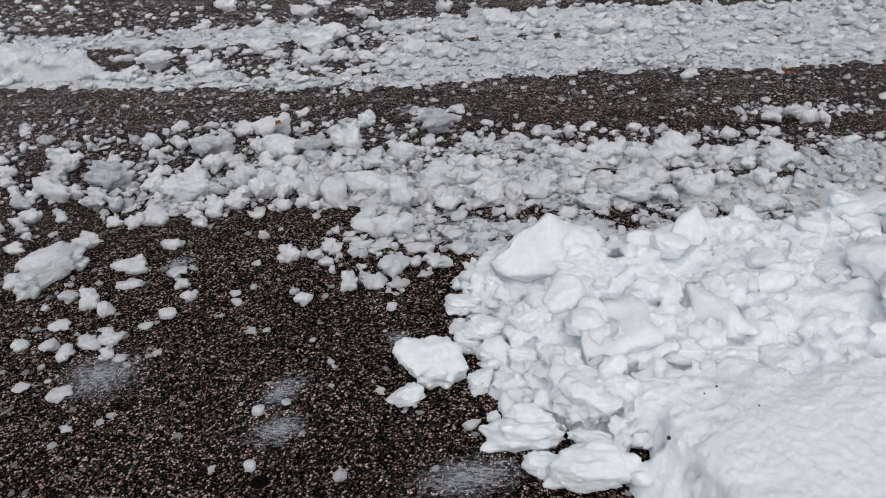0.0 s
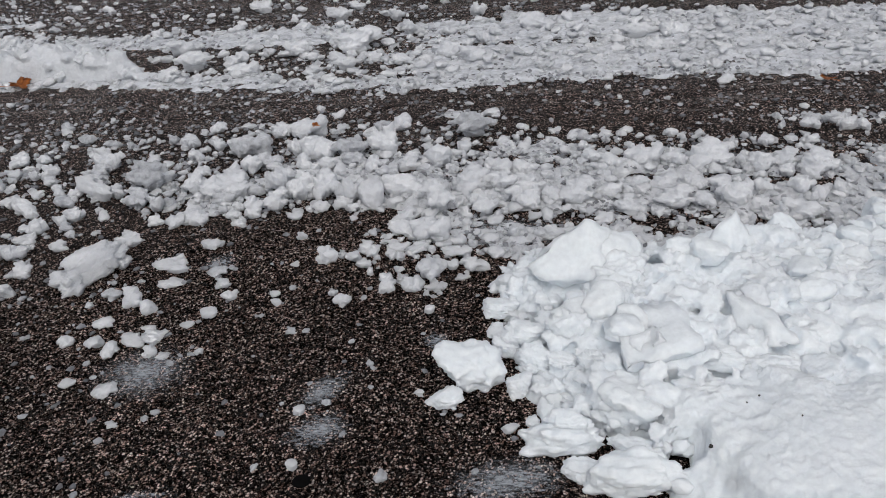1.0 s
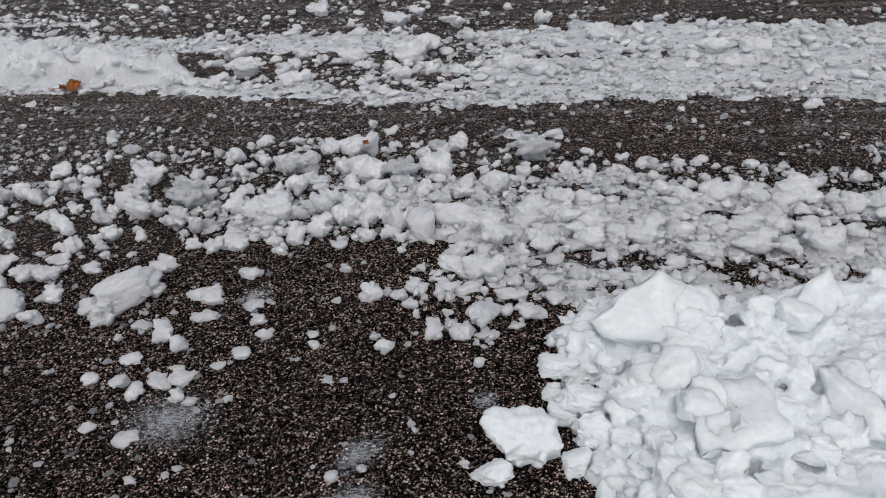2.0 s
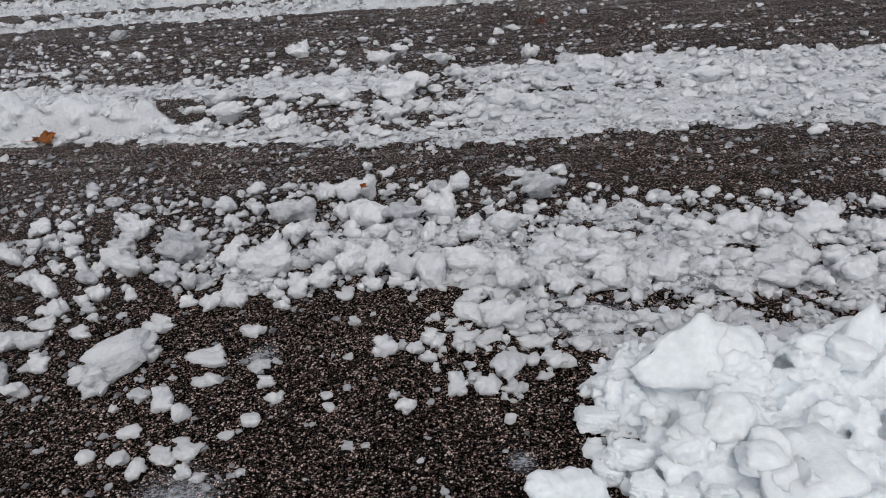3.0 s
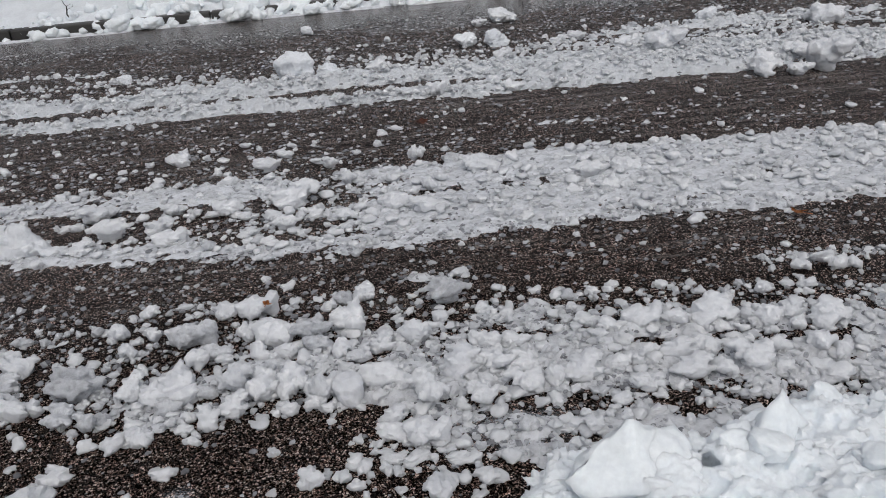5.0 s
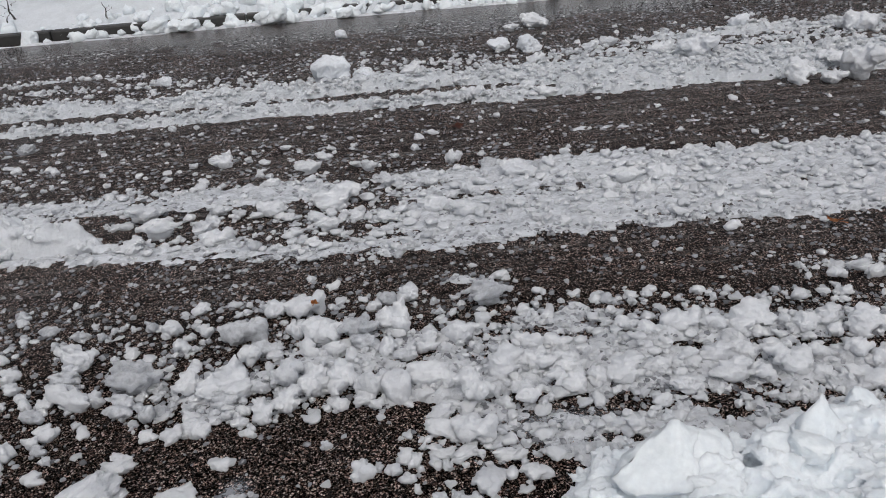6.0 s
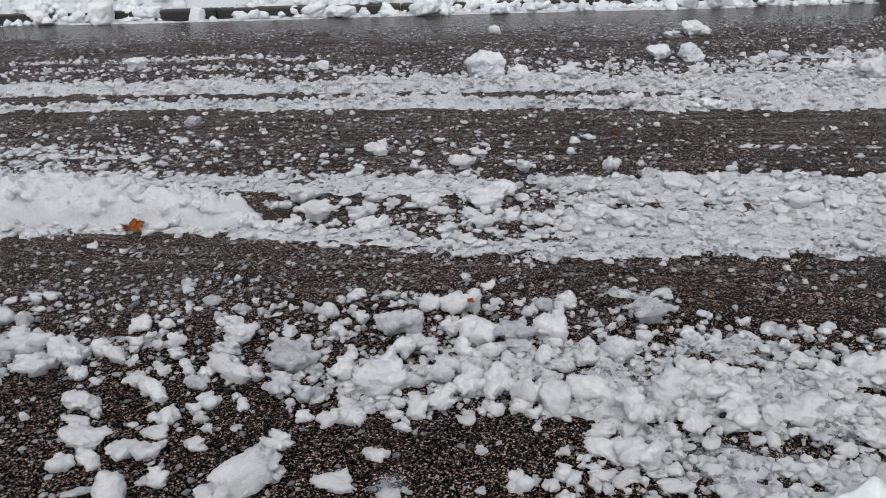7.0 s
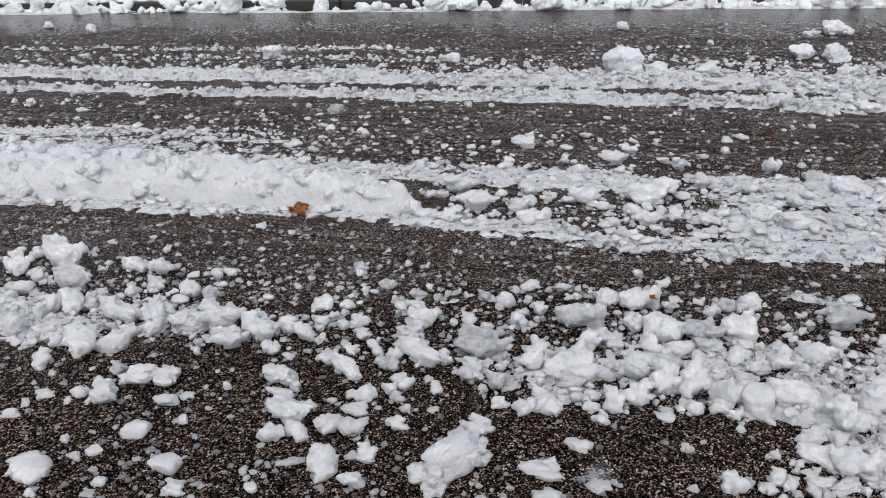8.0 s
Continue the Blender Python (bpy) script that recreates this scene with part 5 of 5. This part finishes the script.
def snow_lump(row, label, group, seed):
    """One lump: c a clot of grains, i a half-melted clot, b a broken block, p a smooth pebble."""
    x, y, w, d, h, kind = row
    r = random.Random(seed)
    key = {"b": "block", "p": "pebble", "i": "soaked" if w > 0.085 else "soaked_little", "c": "big" if w > 0.075 else "little"}[kind]
    grow = 1.08 if kind in "bp" else 1.2
    if y > 3.6:
        h = max(h, 0.5 * w)
    elif y < 2.6 and w < 0.09:
        h *= 0.8
    elif y > 2.6:
        h = max(h, 0.5 * w) * 1.1
    if y > 6:
        key = "far_block" if kind in "bp" else key
    ob = new("snow_lump", r.choice(MESHES[key]))
    lean = 0.22 if kind == "b" and w > 0.15 else 0.0
    ob.matrix_basis = Matrix.LocRotScale((x, y, -0.004 + lean * w * 0.2), Euler((lean, -lean, 0)) if lean else Euler((0, 0, r.choice((0, math.pi)) + r.uniform(-0.4, 0.4))), (w * grow, d * grow, h * grow * 1.12))
    return tagged(ob, label, "snow lump", group)


seed = 0
for rows, label, group in (
    (BARE_PATCH_A + BARE_PATCH_B, "small clotted white snow lump on bare wet asphalt", "lumps on the bare patch"),
    (LOOSE_LUMPS_A + LOOSE_LUMPS_B, "loose white snow lump on wet asphalt", "loose lumps"),
    (SPUR_CLOTS_A + SPUR_CLOTS_B, "wet clot of snow in the spur beside the pile", "lumps of the near row"),
    (ROW_CLOTS_A + ROW_CLOTS_B, "rounded clot of snow in the crumbly snow row", "lumps of the near row"),
    (ROW_END_A + ROW_END_B + ROW_END_C, "clot of snow in the broken end of the row", "lumps of the near row"),
    (PACKED_ROW_A + PACKED_ROW_B + PACKED_ROW_C, "wet clot of snow packed in the row behind the pile", "lumps of the near row"),
    (SOAKED_CLOTS_A + SOAKED_CLOTS_B + SOAKED_CLOTS_C, "half-melted greyish snow clot soaked with water", "soaked lumps"),
    (MIDDLE_CLOTS_A + MIDDLE_CLOTS_B + MIDDLE_CLOTS_C, "greyish snow lump among slush streaks", "lumps of the middle row"),
    (FAR_BLOCKS_A + FAR_BLOCKS_B, "white broken snow block on the far slush row", "far blocks"),
):
    for row in rows:
        seed += 1
        snow_lump(row, label, group, seed)

# the long log-shaped piece: one broken bar with ragged ends
def log_shape():
    r = np.random.default_rng(8)
    allv, allf, base = [], [], 0
    bar, f = block_shape(61, 6, 5.0, 1.8, 4)
    allv.append(bar * (1.0, 0.52, 0.62) / np.ptp(bar, axis=0) + (0, 0, 0.27))
    allf.append(f)
    base = len(bar)
    small = BALLS[2][1]
    for k in range(34):
        a, w = r.uniform(-0.55, 0.52), r.uniform(0.04, 0.10)
        end = -0.5 if k % 3 else a
        p = (GRAINS[k % 12] * 2.1 * w) @ np.array(Euler(r.uniform(0, 6.28, 3)).to_matrix()).T
        allv.append(p + (end + r.uniform(-0.09, 0.08) if k % 3 else a, r.uniform(-0.24, 0.24), r.uniform(0.03, 0.30)))
        allf.append(small + base)
        base += len(p)
    return np.concatenate(allv), np.concatenate(allf)


log = new("snow_log", mesh_of("snow_log", *welded([log_shape()], 0.017, ((0.12, 0.05), (0.04, 0.06)))[0], MAT_CHUNK))
log.matrix_basis = Matrix.LocRotScale((-1.243, 2.315, 0), Euler((0, 0, radians(52))), (0.275, 0.13, 0.115))
tagged(log, "long log-shaped piece of packed snow on wet asphalt", "snow lump", "lumps on the bare patch")

# ---- crumbs ----
def scatter(count, x0, x1, y0, y1, density, seed):
    r = np.random.default_rng(seed)
    x, y, c = r.uniform(x0, x1, count), r.uniform(y0, y1, count), r.uniform(0, 1, count)
    t = (x - x0) / (x1 - x0) + 0.08 * (fractal(x, y, 2.0, 231, 3) - 0.5)
    keep = c < density(x, y) * step(0.0, 0.09, t) * (1 - step(0.91, 1.0, t))
    return x[keep], y[keep], r


def off_pile(x, y):
    return (pile_height(x, y) < 0.0).astype(float)


def streaks(x, y):
    return sum(np.exp(-(((x - cx) / rx) ** 4) - (((y - cy + 0.05 * (x - cx)) / ry) ** 2)) for cx, cy, rx, ry in THIN_STREAKS)


def row_density(x, y):
    return np.maximum.reduce([streaks(x, y) * 0.6, near_row(x, y) * (0.35 + 0.65 * ragged(x, y)), near_fringe(x, y) * (0.35 + 0.65 * ragged(x, y, 4.0, 8)), lanes(x, y) * 0.045]) * off_pile(x, y) * (1 - slit(x, y))


def broad_density(x, y):
    return np.maximum(np.maximum(middle_row(x, y), far_row(x, y)) * (0.25 + 0.75 * ragged(x, y)), lanes(x, y) * np.where(y > 7.0, 0.02, 0.055))


def fine_density(x, y):
    thin = streaks(x, y)
    return np.minimum(np.maximum.reduce([thin * 1.6, near_row(x, y), near_fringe(x, y) * 0.9, middle_row(x, y), far_row(x, y), lanes(x, y)]) * (0.45 + 0.55 * ragged(x, y, 5.0, 14)), 1) * off_pile(x, y) * (1 - 0.8 * slit(x, y))


def soaked_density(x, y):
    return strip(y, 2.85, np.interp(x, [-4, -2.4, -1.2, -0.3, 0.6], [3.6, 3.55, 3.5, 3.4, 3.2]), 0.1) * np.interp(x, [-3.5, -1.0, -0.2, 0.8], [0.8, 0.8, 0.45, 0.3]) * (0.3 + 0.7 * ragged(x, y, 4.0, 61))


def lay(name, shapes, count, span, density, low, high, power, seed, mat, label, flat=1.0, parent=None, single=0, rest=0.7):
    x, y, r = scatter(count, *span, density, seed)
    w = low + (high - low) * r.uniform(0, 1, len(x)) ** power
    z = np.maximum(slush_depth(x, y), 0) * rest - w * 0.06
    ratio = r.uniform(0.5, 0.8, len(x)) * flat
    if single:
        order = np.argsort(-w)
        pick, rest_of = order[:single], order[single:]
        for k in pick:
            ob = new("clot", CLOT_MESH[int(k) % 16])
            ob.parent = parent
            ob.matrix_basis = Matrix.LocRotScale((x[k], y[k], z[k]), Euler((0, 0, k * 2.4)), (w[k], w[k] * 0.85, w[k] * ratio[k]))
        x, y, z, w, ratio = (a[rest_of] for a in (x, y, z, w, ratio))
    ob = joined(name, shapes, x, y, z, w, ratio, seed, mat, shapes is RAGGED)
    ob.parent = parent
    return tagged(ob, label, "" if parent else "snow crumbs", "", "stuff")


lay("crumbled_snow", RAGGED, 3400, (-4.4, 2.6, 2.2, 3.6), row_density, 0.03, 0.07, 1.6, 11, MAT_CRUMB, "clotted wet snow crumbs packed in a row", 0.75, NEAR_ROW, 200)
lay("crumbled_snow", CLOTS, 14000, (-4.4, 2.6, 1.6, 3.75), row_density, 0.014, 0.042, 1.4, 12, MAT_CRUMB, "small wet snow crumbs between the clots", 1.0, NEAR_ROW)
lay("crumbled_snow", RAGGED, 3200, (-5.0, 3.6, 3.7, 5.9), broad_density, 0.03, 0.085, 1.7, 23, MAT_CRUMB, "wet snow clots on the slush", 0.8, MIDDLE_ROW, 60, 1.1)
lay("crumbled_snow", SMALL, 15000, (-8.0, 5.0, 3.7, 5.9), broad_density, 0.016, 0.05, 1.8, 13, MAT_CRUMB, "wet snow crumbs strewn over slush", 0.75, MIDDLE_ROW)
lay("crumbled_snow", SMALL, 24000, (-8.0, 5.0, 5.9, 8.2), broad_density, 0.02, 0.065, 1.8, 16, MAT_CRUMB, "wet snow crumbs strewn over slush", 0.8, FAR_ROW, 0, 1.0)
lay("soaked_snow", SMALL, 4000, (-4.2, 1.6, 2.55, 3.75), soaked_density, 0.010, 0.034, 1.7, 17, MAT_GRAIN, "half-melted grey snow crumbs soaked with water", 0.7, NEAR_ROW)
lay("strewn_snow", TINY, 38000, (-4.2, 2.4, 1.3, 3.9), fine_density, 0.008, 0.030, 1.7, 14, MAT_GRAIN, "fine wet snow grains on the asphalt", 0.6)
lay("strewn_snow", TINY, 40000, (-8.0, 5.0, 3.8, 9.6), fine_density, 0.012, 0.038, 1.8, 15, MAT_GRAIN, "fine wet snow grains strewn on the road", 0.5)

# ---- glazed ice patches ----
def ice_patch(x, y, sx, sy, turn):
    bm = bmesh.new()
    bmesh.ops.create_circle(bm, cap_ends=True, segments=40, radius=1.0)
    for v in bm.verts:
        v.co *= 0.92 + 0.16 * noise.noise(Vector((v.co.x * 2 + x * 9, v.co.y * 2, 0)))
    me = bpy.data.meshes.new("ice_patch")
    bm.to_mesh(me)
    bm.free()
    me.materials.append(MAT_ICE)
    ob = new("ice_patch", me)
    ob.matrix_basis = Matrix.LocRotScale((x, y, 0.004), Euler((0, 0, radians(turn))), (sx, sy, 1))
    return tagged(ob, "thin glazed ice patch clinging to the asphalt", "ice patch", "ice patches")


for row in ((-0.90, 1.84, 0.17, 0.14, 0), (-0.39, 1.76, 0.12, 0.06, 50), (-0.38, 1.62, 0.11, 0.08, 20), (0.08, 1.46, 0.19, 0.09, 10), (-0.11, 1.95, 0.05, 0.05, 0), (-0.77, 1.40, 0.13, 0.05, 15), (0.1, 2.5, 0.25, 0.12, -5), (-0.84, 2.36, 0.07, 0.08, 0)):
    ice_patch(*row)

# ---- far kerb, snow bank and distance ----
kerb = tagged(new("kerb"), "wet concrete kerb, coloured dark as in shade, half buried in snow", "kerb", kind="structure")
bm = bmesh.new()
for k in range(14):
    box(bm, -13.0 + k * 1.1, -11.91 + k * 1.1, 10.20, 10.36, -0.05, 0.115, 0.02)
part("kerb_stone", bm, MAT_KERB, kerb)


def open_kerb(x):
    """1 along the stretch where the kerb lies free of the bank."""
    return step(-5.0, -4.8, x) * (1 - step(-3.1, -2.8, x))


def bank_height(x, y):
    edge = np.interp(x, [-14, -5.0, -4.85, -4.2, -3.9, -3.0, 2.6, 3.3], [10.13, 10.15, 10.30, 10.30, 10.22, 10.15, 10.14, 10.6]) + 0.16 * (fractal(x, y * 0.2, 2.5, 101, 4) - 0.5)
    inside = np.minimum(y - edge, (3.4 - x) * 1.2)
    rise = np.clip(inside / 0.75, 0, 1) ** 0.75
    rough = (1 - step(0.8, 1.8, inside)) * (1 - 0.85 * open_kerb(x))
    return (0.26 + 0.05 * np.clip(y - 10.4, 0, 2)) * rise + (0.10 * domes(x, y, 0.26, 111) + 0.07 * plates(x, y, 0.17, 112, 0.8, 0.3) + 0.07 * domes(x, y, 0.12, 113)) * step(0, 0.3, rise) * rough + 0.05 * fractal(x, y, 1.5, 115) - 0.03 - 0.1 * (inside <= 0)


v, q = relief(-12.5, 3.4, 10.1, 12.4, 0.033, bank_height, 0.0)
bank = tagged(new("snow_bank"), "long bank of white ploughed snow along the far kerb", "snow bank")
ob = new("packed_snow", mesh_of("packed_snow", v, q, MAT_BANK))
ob.parent = bank
rng = random.Random(9)
for k in range(290):
    x, y = rng.uniform(-11.0, 3.1), 10.10 + 0.6 * rng.random() ** 1.4
    if -4.9 < x < -2.95 and rng.random() < (0.75 if x < -4.15 else 0.3):
        continue
    w = rng.uniform(0.10, 0.38) * rng.choice((0.4, 0.7, 1))
    ob = new("chunk", rng.choice(BANK_BLOCK) if w > 0.22 else rng.choice(BANK_MESH))
    ob.parent = bank
    ob.matrix_basis = Matrix.LocRotScale((x, y, max(float(bank_height(np.array([x]), np.array([y]))[0]) - w * 0.3, -0.004)), Euler((0, 0, rng.uniform(0, 6.28))), (w, w * 0.85, w * rng.uniform(0.5, 0.85)))


crumb = np.random.default_rng(77)
x, y, w = crumb.uniform(-11, 3.1, 420), 10.10 + 0.55 * crumb.uniform(0, 1, 420) ** 1.3, 0.06 + 0.16 * crumb.uniform(0, 1, 420) ** 1.5
clear = (x < -4.9) | (x > -4.15) | (crumb.uniform(0, 1, 420) < 0.25)
x, y, w = x[clear], y[clear], w[clear]
ob = joined("crumbled_snow", SMALL, x, y, np.maximum(bank_height(x, y), 0) - w * 0.2, w, np.full(len(x), 0.7), 78, MAT_SNOW)
ob.parent = bank
tagged(ob, "white snow crumbs along the foot of the bank", kind="stuff")


def lip_height(x, y):
    mid = 10.08 + 0.10 * (fractal(x, x * 0, 0.8, 121, 3) - 0.5)
    return 0.03 * (1 - ((y - mid) / 0.035) ** 2) * step(0.28, 0.5, fractal(x, y, 1.3, 123, 3)) + 0.01 * (fractal(x, y, 20.0, 125) - 0.5) - 0.006


v, q = relief(-13.0, 3.2, 9.94, 10.22, 0.02, lip_height, 0.0)
tagged(new("ice_lip", mesh_of("ice_lip", v, q, MAT_SLUSH)), "thin white ice lip along the wet gutter", "ice", kind="structure")

bm = bmesh.new()
bmesh.ops.create_grid(bm, x_segments=60, y_segments=40, size=1.0, matrix=Matrix.LocRotScale((-48.5, 62.2, 0.32), None, (51, 50, 1)))
for v in bm.verts:
    v.co.z += 0.08 * noise.noise(v.co * 0.2)
me = bpy.data.meshes.new("snow_field")
bm.to_mesh(me)
bm.free()
me.materials.append(MAT_SNOW)
tagged(new("snow_field", me), "open white snow cover beyond the far kerb", "snow field", kind="structure")

bm = bmesh.new()
outline = [(3.35, 10.6), (3.5, 9.75), (3.66, 9.15), (4.2, 8.9), (12, 8.7), (12, 20), (3.35, 20)]
face = bm.faces.new([bm.verts.new((x, y, 0.012)) for x, y in outline])
ext = bmesh.ops.extrude_face_region(bm, geom=[face])
for v in ext["geom"]:
    if isinstance(v, bmesh.types.BMVert):
        v.co.z += 0.03
me = bpy.data.meshes.new("driveway_apron")
bmesh.ops.recalc_face_normals(bm, faces=bm.faces)
bm.to_mesh(me)
bm.free()
me.materials.append(MAT_APRON)
tagged(new("driveway_apron", me), "grey wet concrete driveway apron at the far side", "driveway", kind="structure")

# ---- twigs poking out of the snow beyond the kerb ----
def twig(x, y, z, tall, seed):
    """A bent, tapering dead stem with two side shoots."""
    r = random.Random(seed)
    stem = tagged(new("twig"), "dark dead twig poking out of the snow", "twig", "twigs by the kerb")
    for k in range(3):
        bm = bmesh.new()
        start = Vector((0, 0, tall * (0.0, 0.4, 0.6)[k]))
        way = Vector((r.uniform(-0.3, 0.5), r.uniform(-0.2, 0.2), 1)).normalized() if k == 0 else Vector((r.choice((-1, 1)), r.uniform(-0.3, 0.3), 0.7)).normalized()
        reach, rings = tall * (1.0, 0.5, 0.35)[k], []
        for j in range(6):
            c = start + way * reach * j / 5 + Vector((0.06 * tall * math.sin(j * 1.7 + seed), 0.03 * tall * math.cos(j * 2.1), 0))
            w = tall * 0.05 * (1 - 0.75 * j / 5) * (1.0, 0.6, 0.5)[k]
            rings.append([bm.verts.new(c + Vector((w * math.cos(a), w * math.sin(a), 0))) for a in (0, 1.257, 2.513, 3.77, 5.027)])
        for a, b in zip(rings, rings[1:]):
            for j in range(5):
                bm.faces.new((a[j], a[(j + 1) % 5], b[(j + 1) % 5], b[j]))
        bm.faces.new(rings[-1])
        part("stem" if k == 0 else "shoot", bm, MAT_TWIG_BACKDROP, stem)
    stem.location = (x, y, z)


twig(-4.74, 10.62, 0.22, 0.26, 1)
twig(-4.80, 10.55, 0.20, 0.17, 2)
twig(-3.60, 10.42, 0.16, 0.20, 3)

# ---- leaves and grit ----
def fallen_leaf(x, y, z, size, mat, curl, turn, label, seed):
    """A lobed leaf, curled, with its stalk."""
    r = random.Random(seed)
    leaf = tagged(new("fallen_leaf"), label, "leaf", "fallen leaves")
    bm = bmesh.new()
    rim = []
    for k in range(60):
        a = 2 * math.pi * k / 60
        lobes = 0.52 + 0.30 * abs(math.cos(2.5 * a)) ** 1.5 + 0.07 * math.cos(15 * a) + r.uniform(-0.02, 0.02)
        rim.append((a, lobes * size * (0.5 if abs(a - math.pi) < 0.25 else 0.62)))
    hub = bm.verts.new((0, 0, 0))
    rings = []
    for s in (0.35, 0.7, 1.0):
        rings.append([bm.verts.new((s * q * math.cos(a), s * q * math.sin(a), curl * size * s * s * (0.5 + 0.5 * math.sin(2 * a + 0.6)) + 0.02 * size * math.cos(5 * a) * s)) for a, q in rim])
    for k in range(60):
        j = (k + 1) % 60
        bm.faces.new((hub, rings[0][k], rings[0][j]))
        for a, b in zip(rings, rings[1:]):
            bm.faces.new((a[k], b[k], b[j], a[j]))
    bmesh.ops.solidify(bm, geom=bm.faces[:], thickness=0.0012)
    for fc in bm.faces:
        fc.smooth = True
    part("blade", bm, mat, leaf)
    bm = bmesh.new()
    bmesh.ops.create_cone(bm, cap_ends=True, segments=7, radius1=0.0016, radius2=0.0009, depth=size * 0.7, matrix=Matrix.Translation((-size * 0.55, 0, 0.006)) @ Matrix.Rotation(math.pi / 2 + 0.15, 4, "Y"))
    part("stalk", bm, mat, leaf)
    leaf.matrix_basis = pose(x, y, z, 12, r.uniform(-8, 8), turn)
    return leaf


fallen_leaf(-2.355, 4.03, 0.03, 0.11, MAT_LEAF, 0.22, 35, "curled orange-brown maple leaf lying against the slush ridge", 3)
fallen_leaf(-0.68, 3.27, 0.075, 0.034, MAT_LEAF, 0.2, 80, "small brown leaf scrap on a snow clot", 4)
fallen_leaf(0.03, 5.54, 0.006, 0.085, MAT_LEAF_RED, 0.15, 10, "flat wet red-brown leaf on bare asphalt", 6)

fallen_leaf(1.484, 3.646, 0.025, 0.07, MAT_LEAF, 0.2, 120, "small orange-brown leaf scrap on the slush edge", 8)

for x, y, z, w in ((0.492, 1.415, 0.150, 0.009), (0.61, 1.52, 0.19, 0.005), (0.58, 1.50, 0.19, 0.004), (0.68, 1.46, 0.19, 0.004)):
    v, f = SMALL[1]
    ob = new("grit", mesh_of("grit", v * w, f, MAT_STONE))
    ob.location = (x, y, z)
    tagged(ob, "dark speck of grit lying on white snow", "grit", "grit on the pile")

v, f = BALLS[3]
spot = new("tar_spot", mesh_of("tar_spot", v * np.array((0.022, 0.02, 0.004)), f, MAT_TAR))
spot.location = (-0.39, 1.465, 0.002)
tagged(spot, "round black tar spot on the asphalt", "tar spot")

# ---- distance: unseen dark boxes, added for the wet road to reflect ----
bm = bmesh.new()
for k in range(90):
    x, top = -90 + 2 * k, 11.0 + 2.5 * noise.noise(Vector((k * 0.35, 0, 0)))
    box(bm, x, x + 2, 34 + 0.5 * (k % 3), 35 + 0.5 * (k % 3), 0, top)
me = bpy.data.meshes.new("backdrop")
bm.to_mesh(me)
bm.free()
me.materials.append(MAT_TWIG_BACKDROP)
tagged(new("backdrop", me), "unseen dark backdrop for the wet road to reflect", "trees", kind="structure")
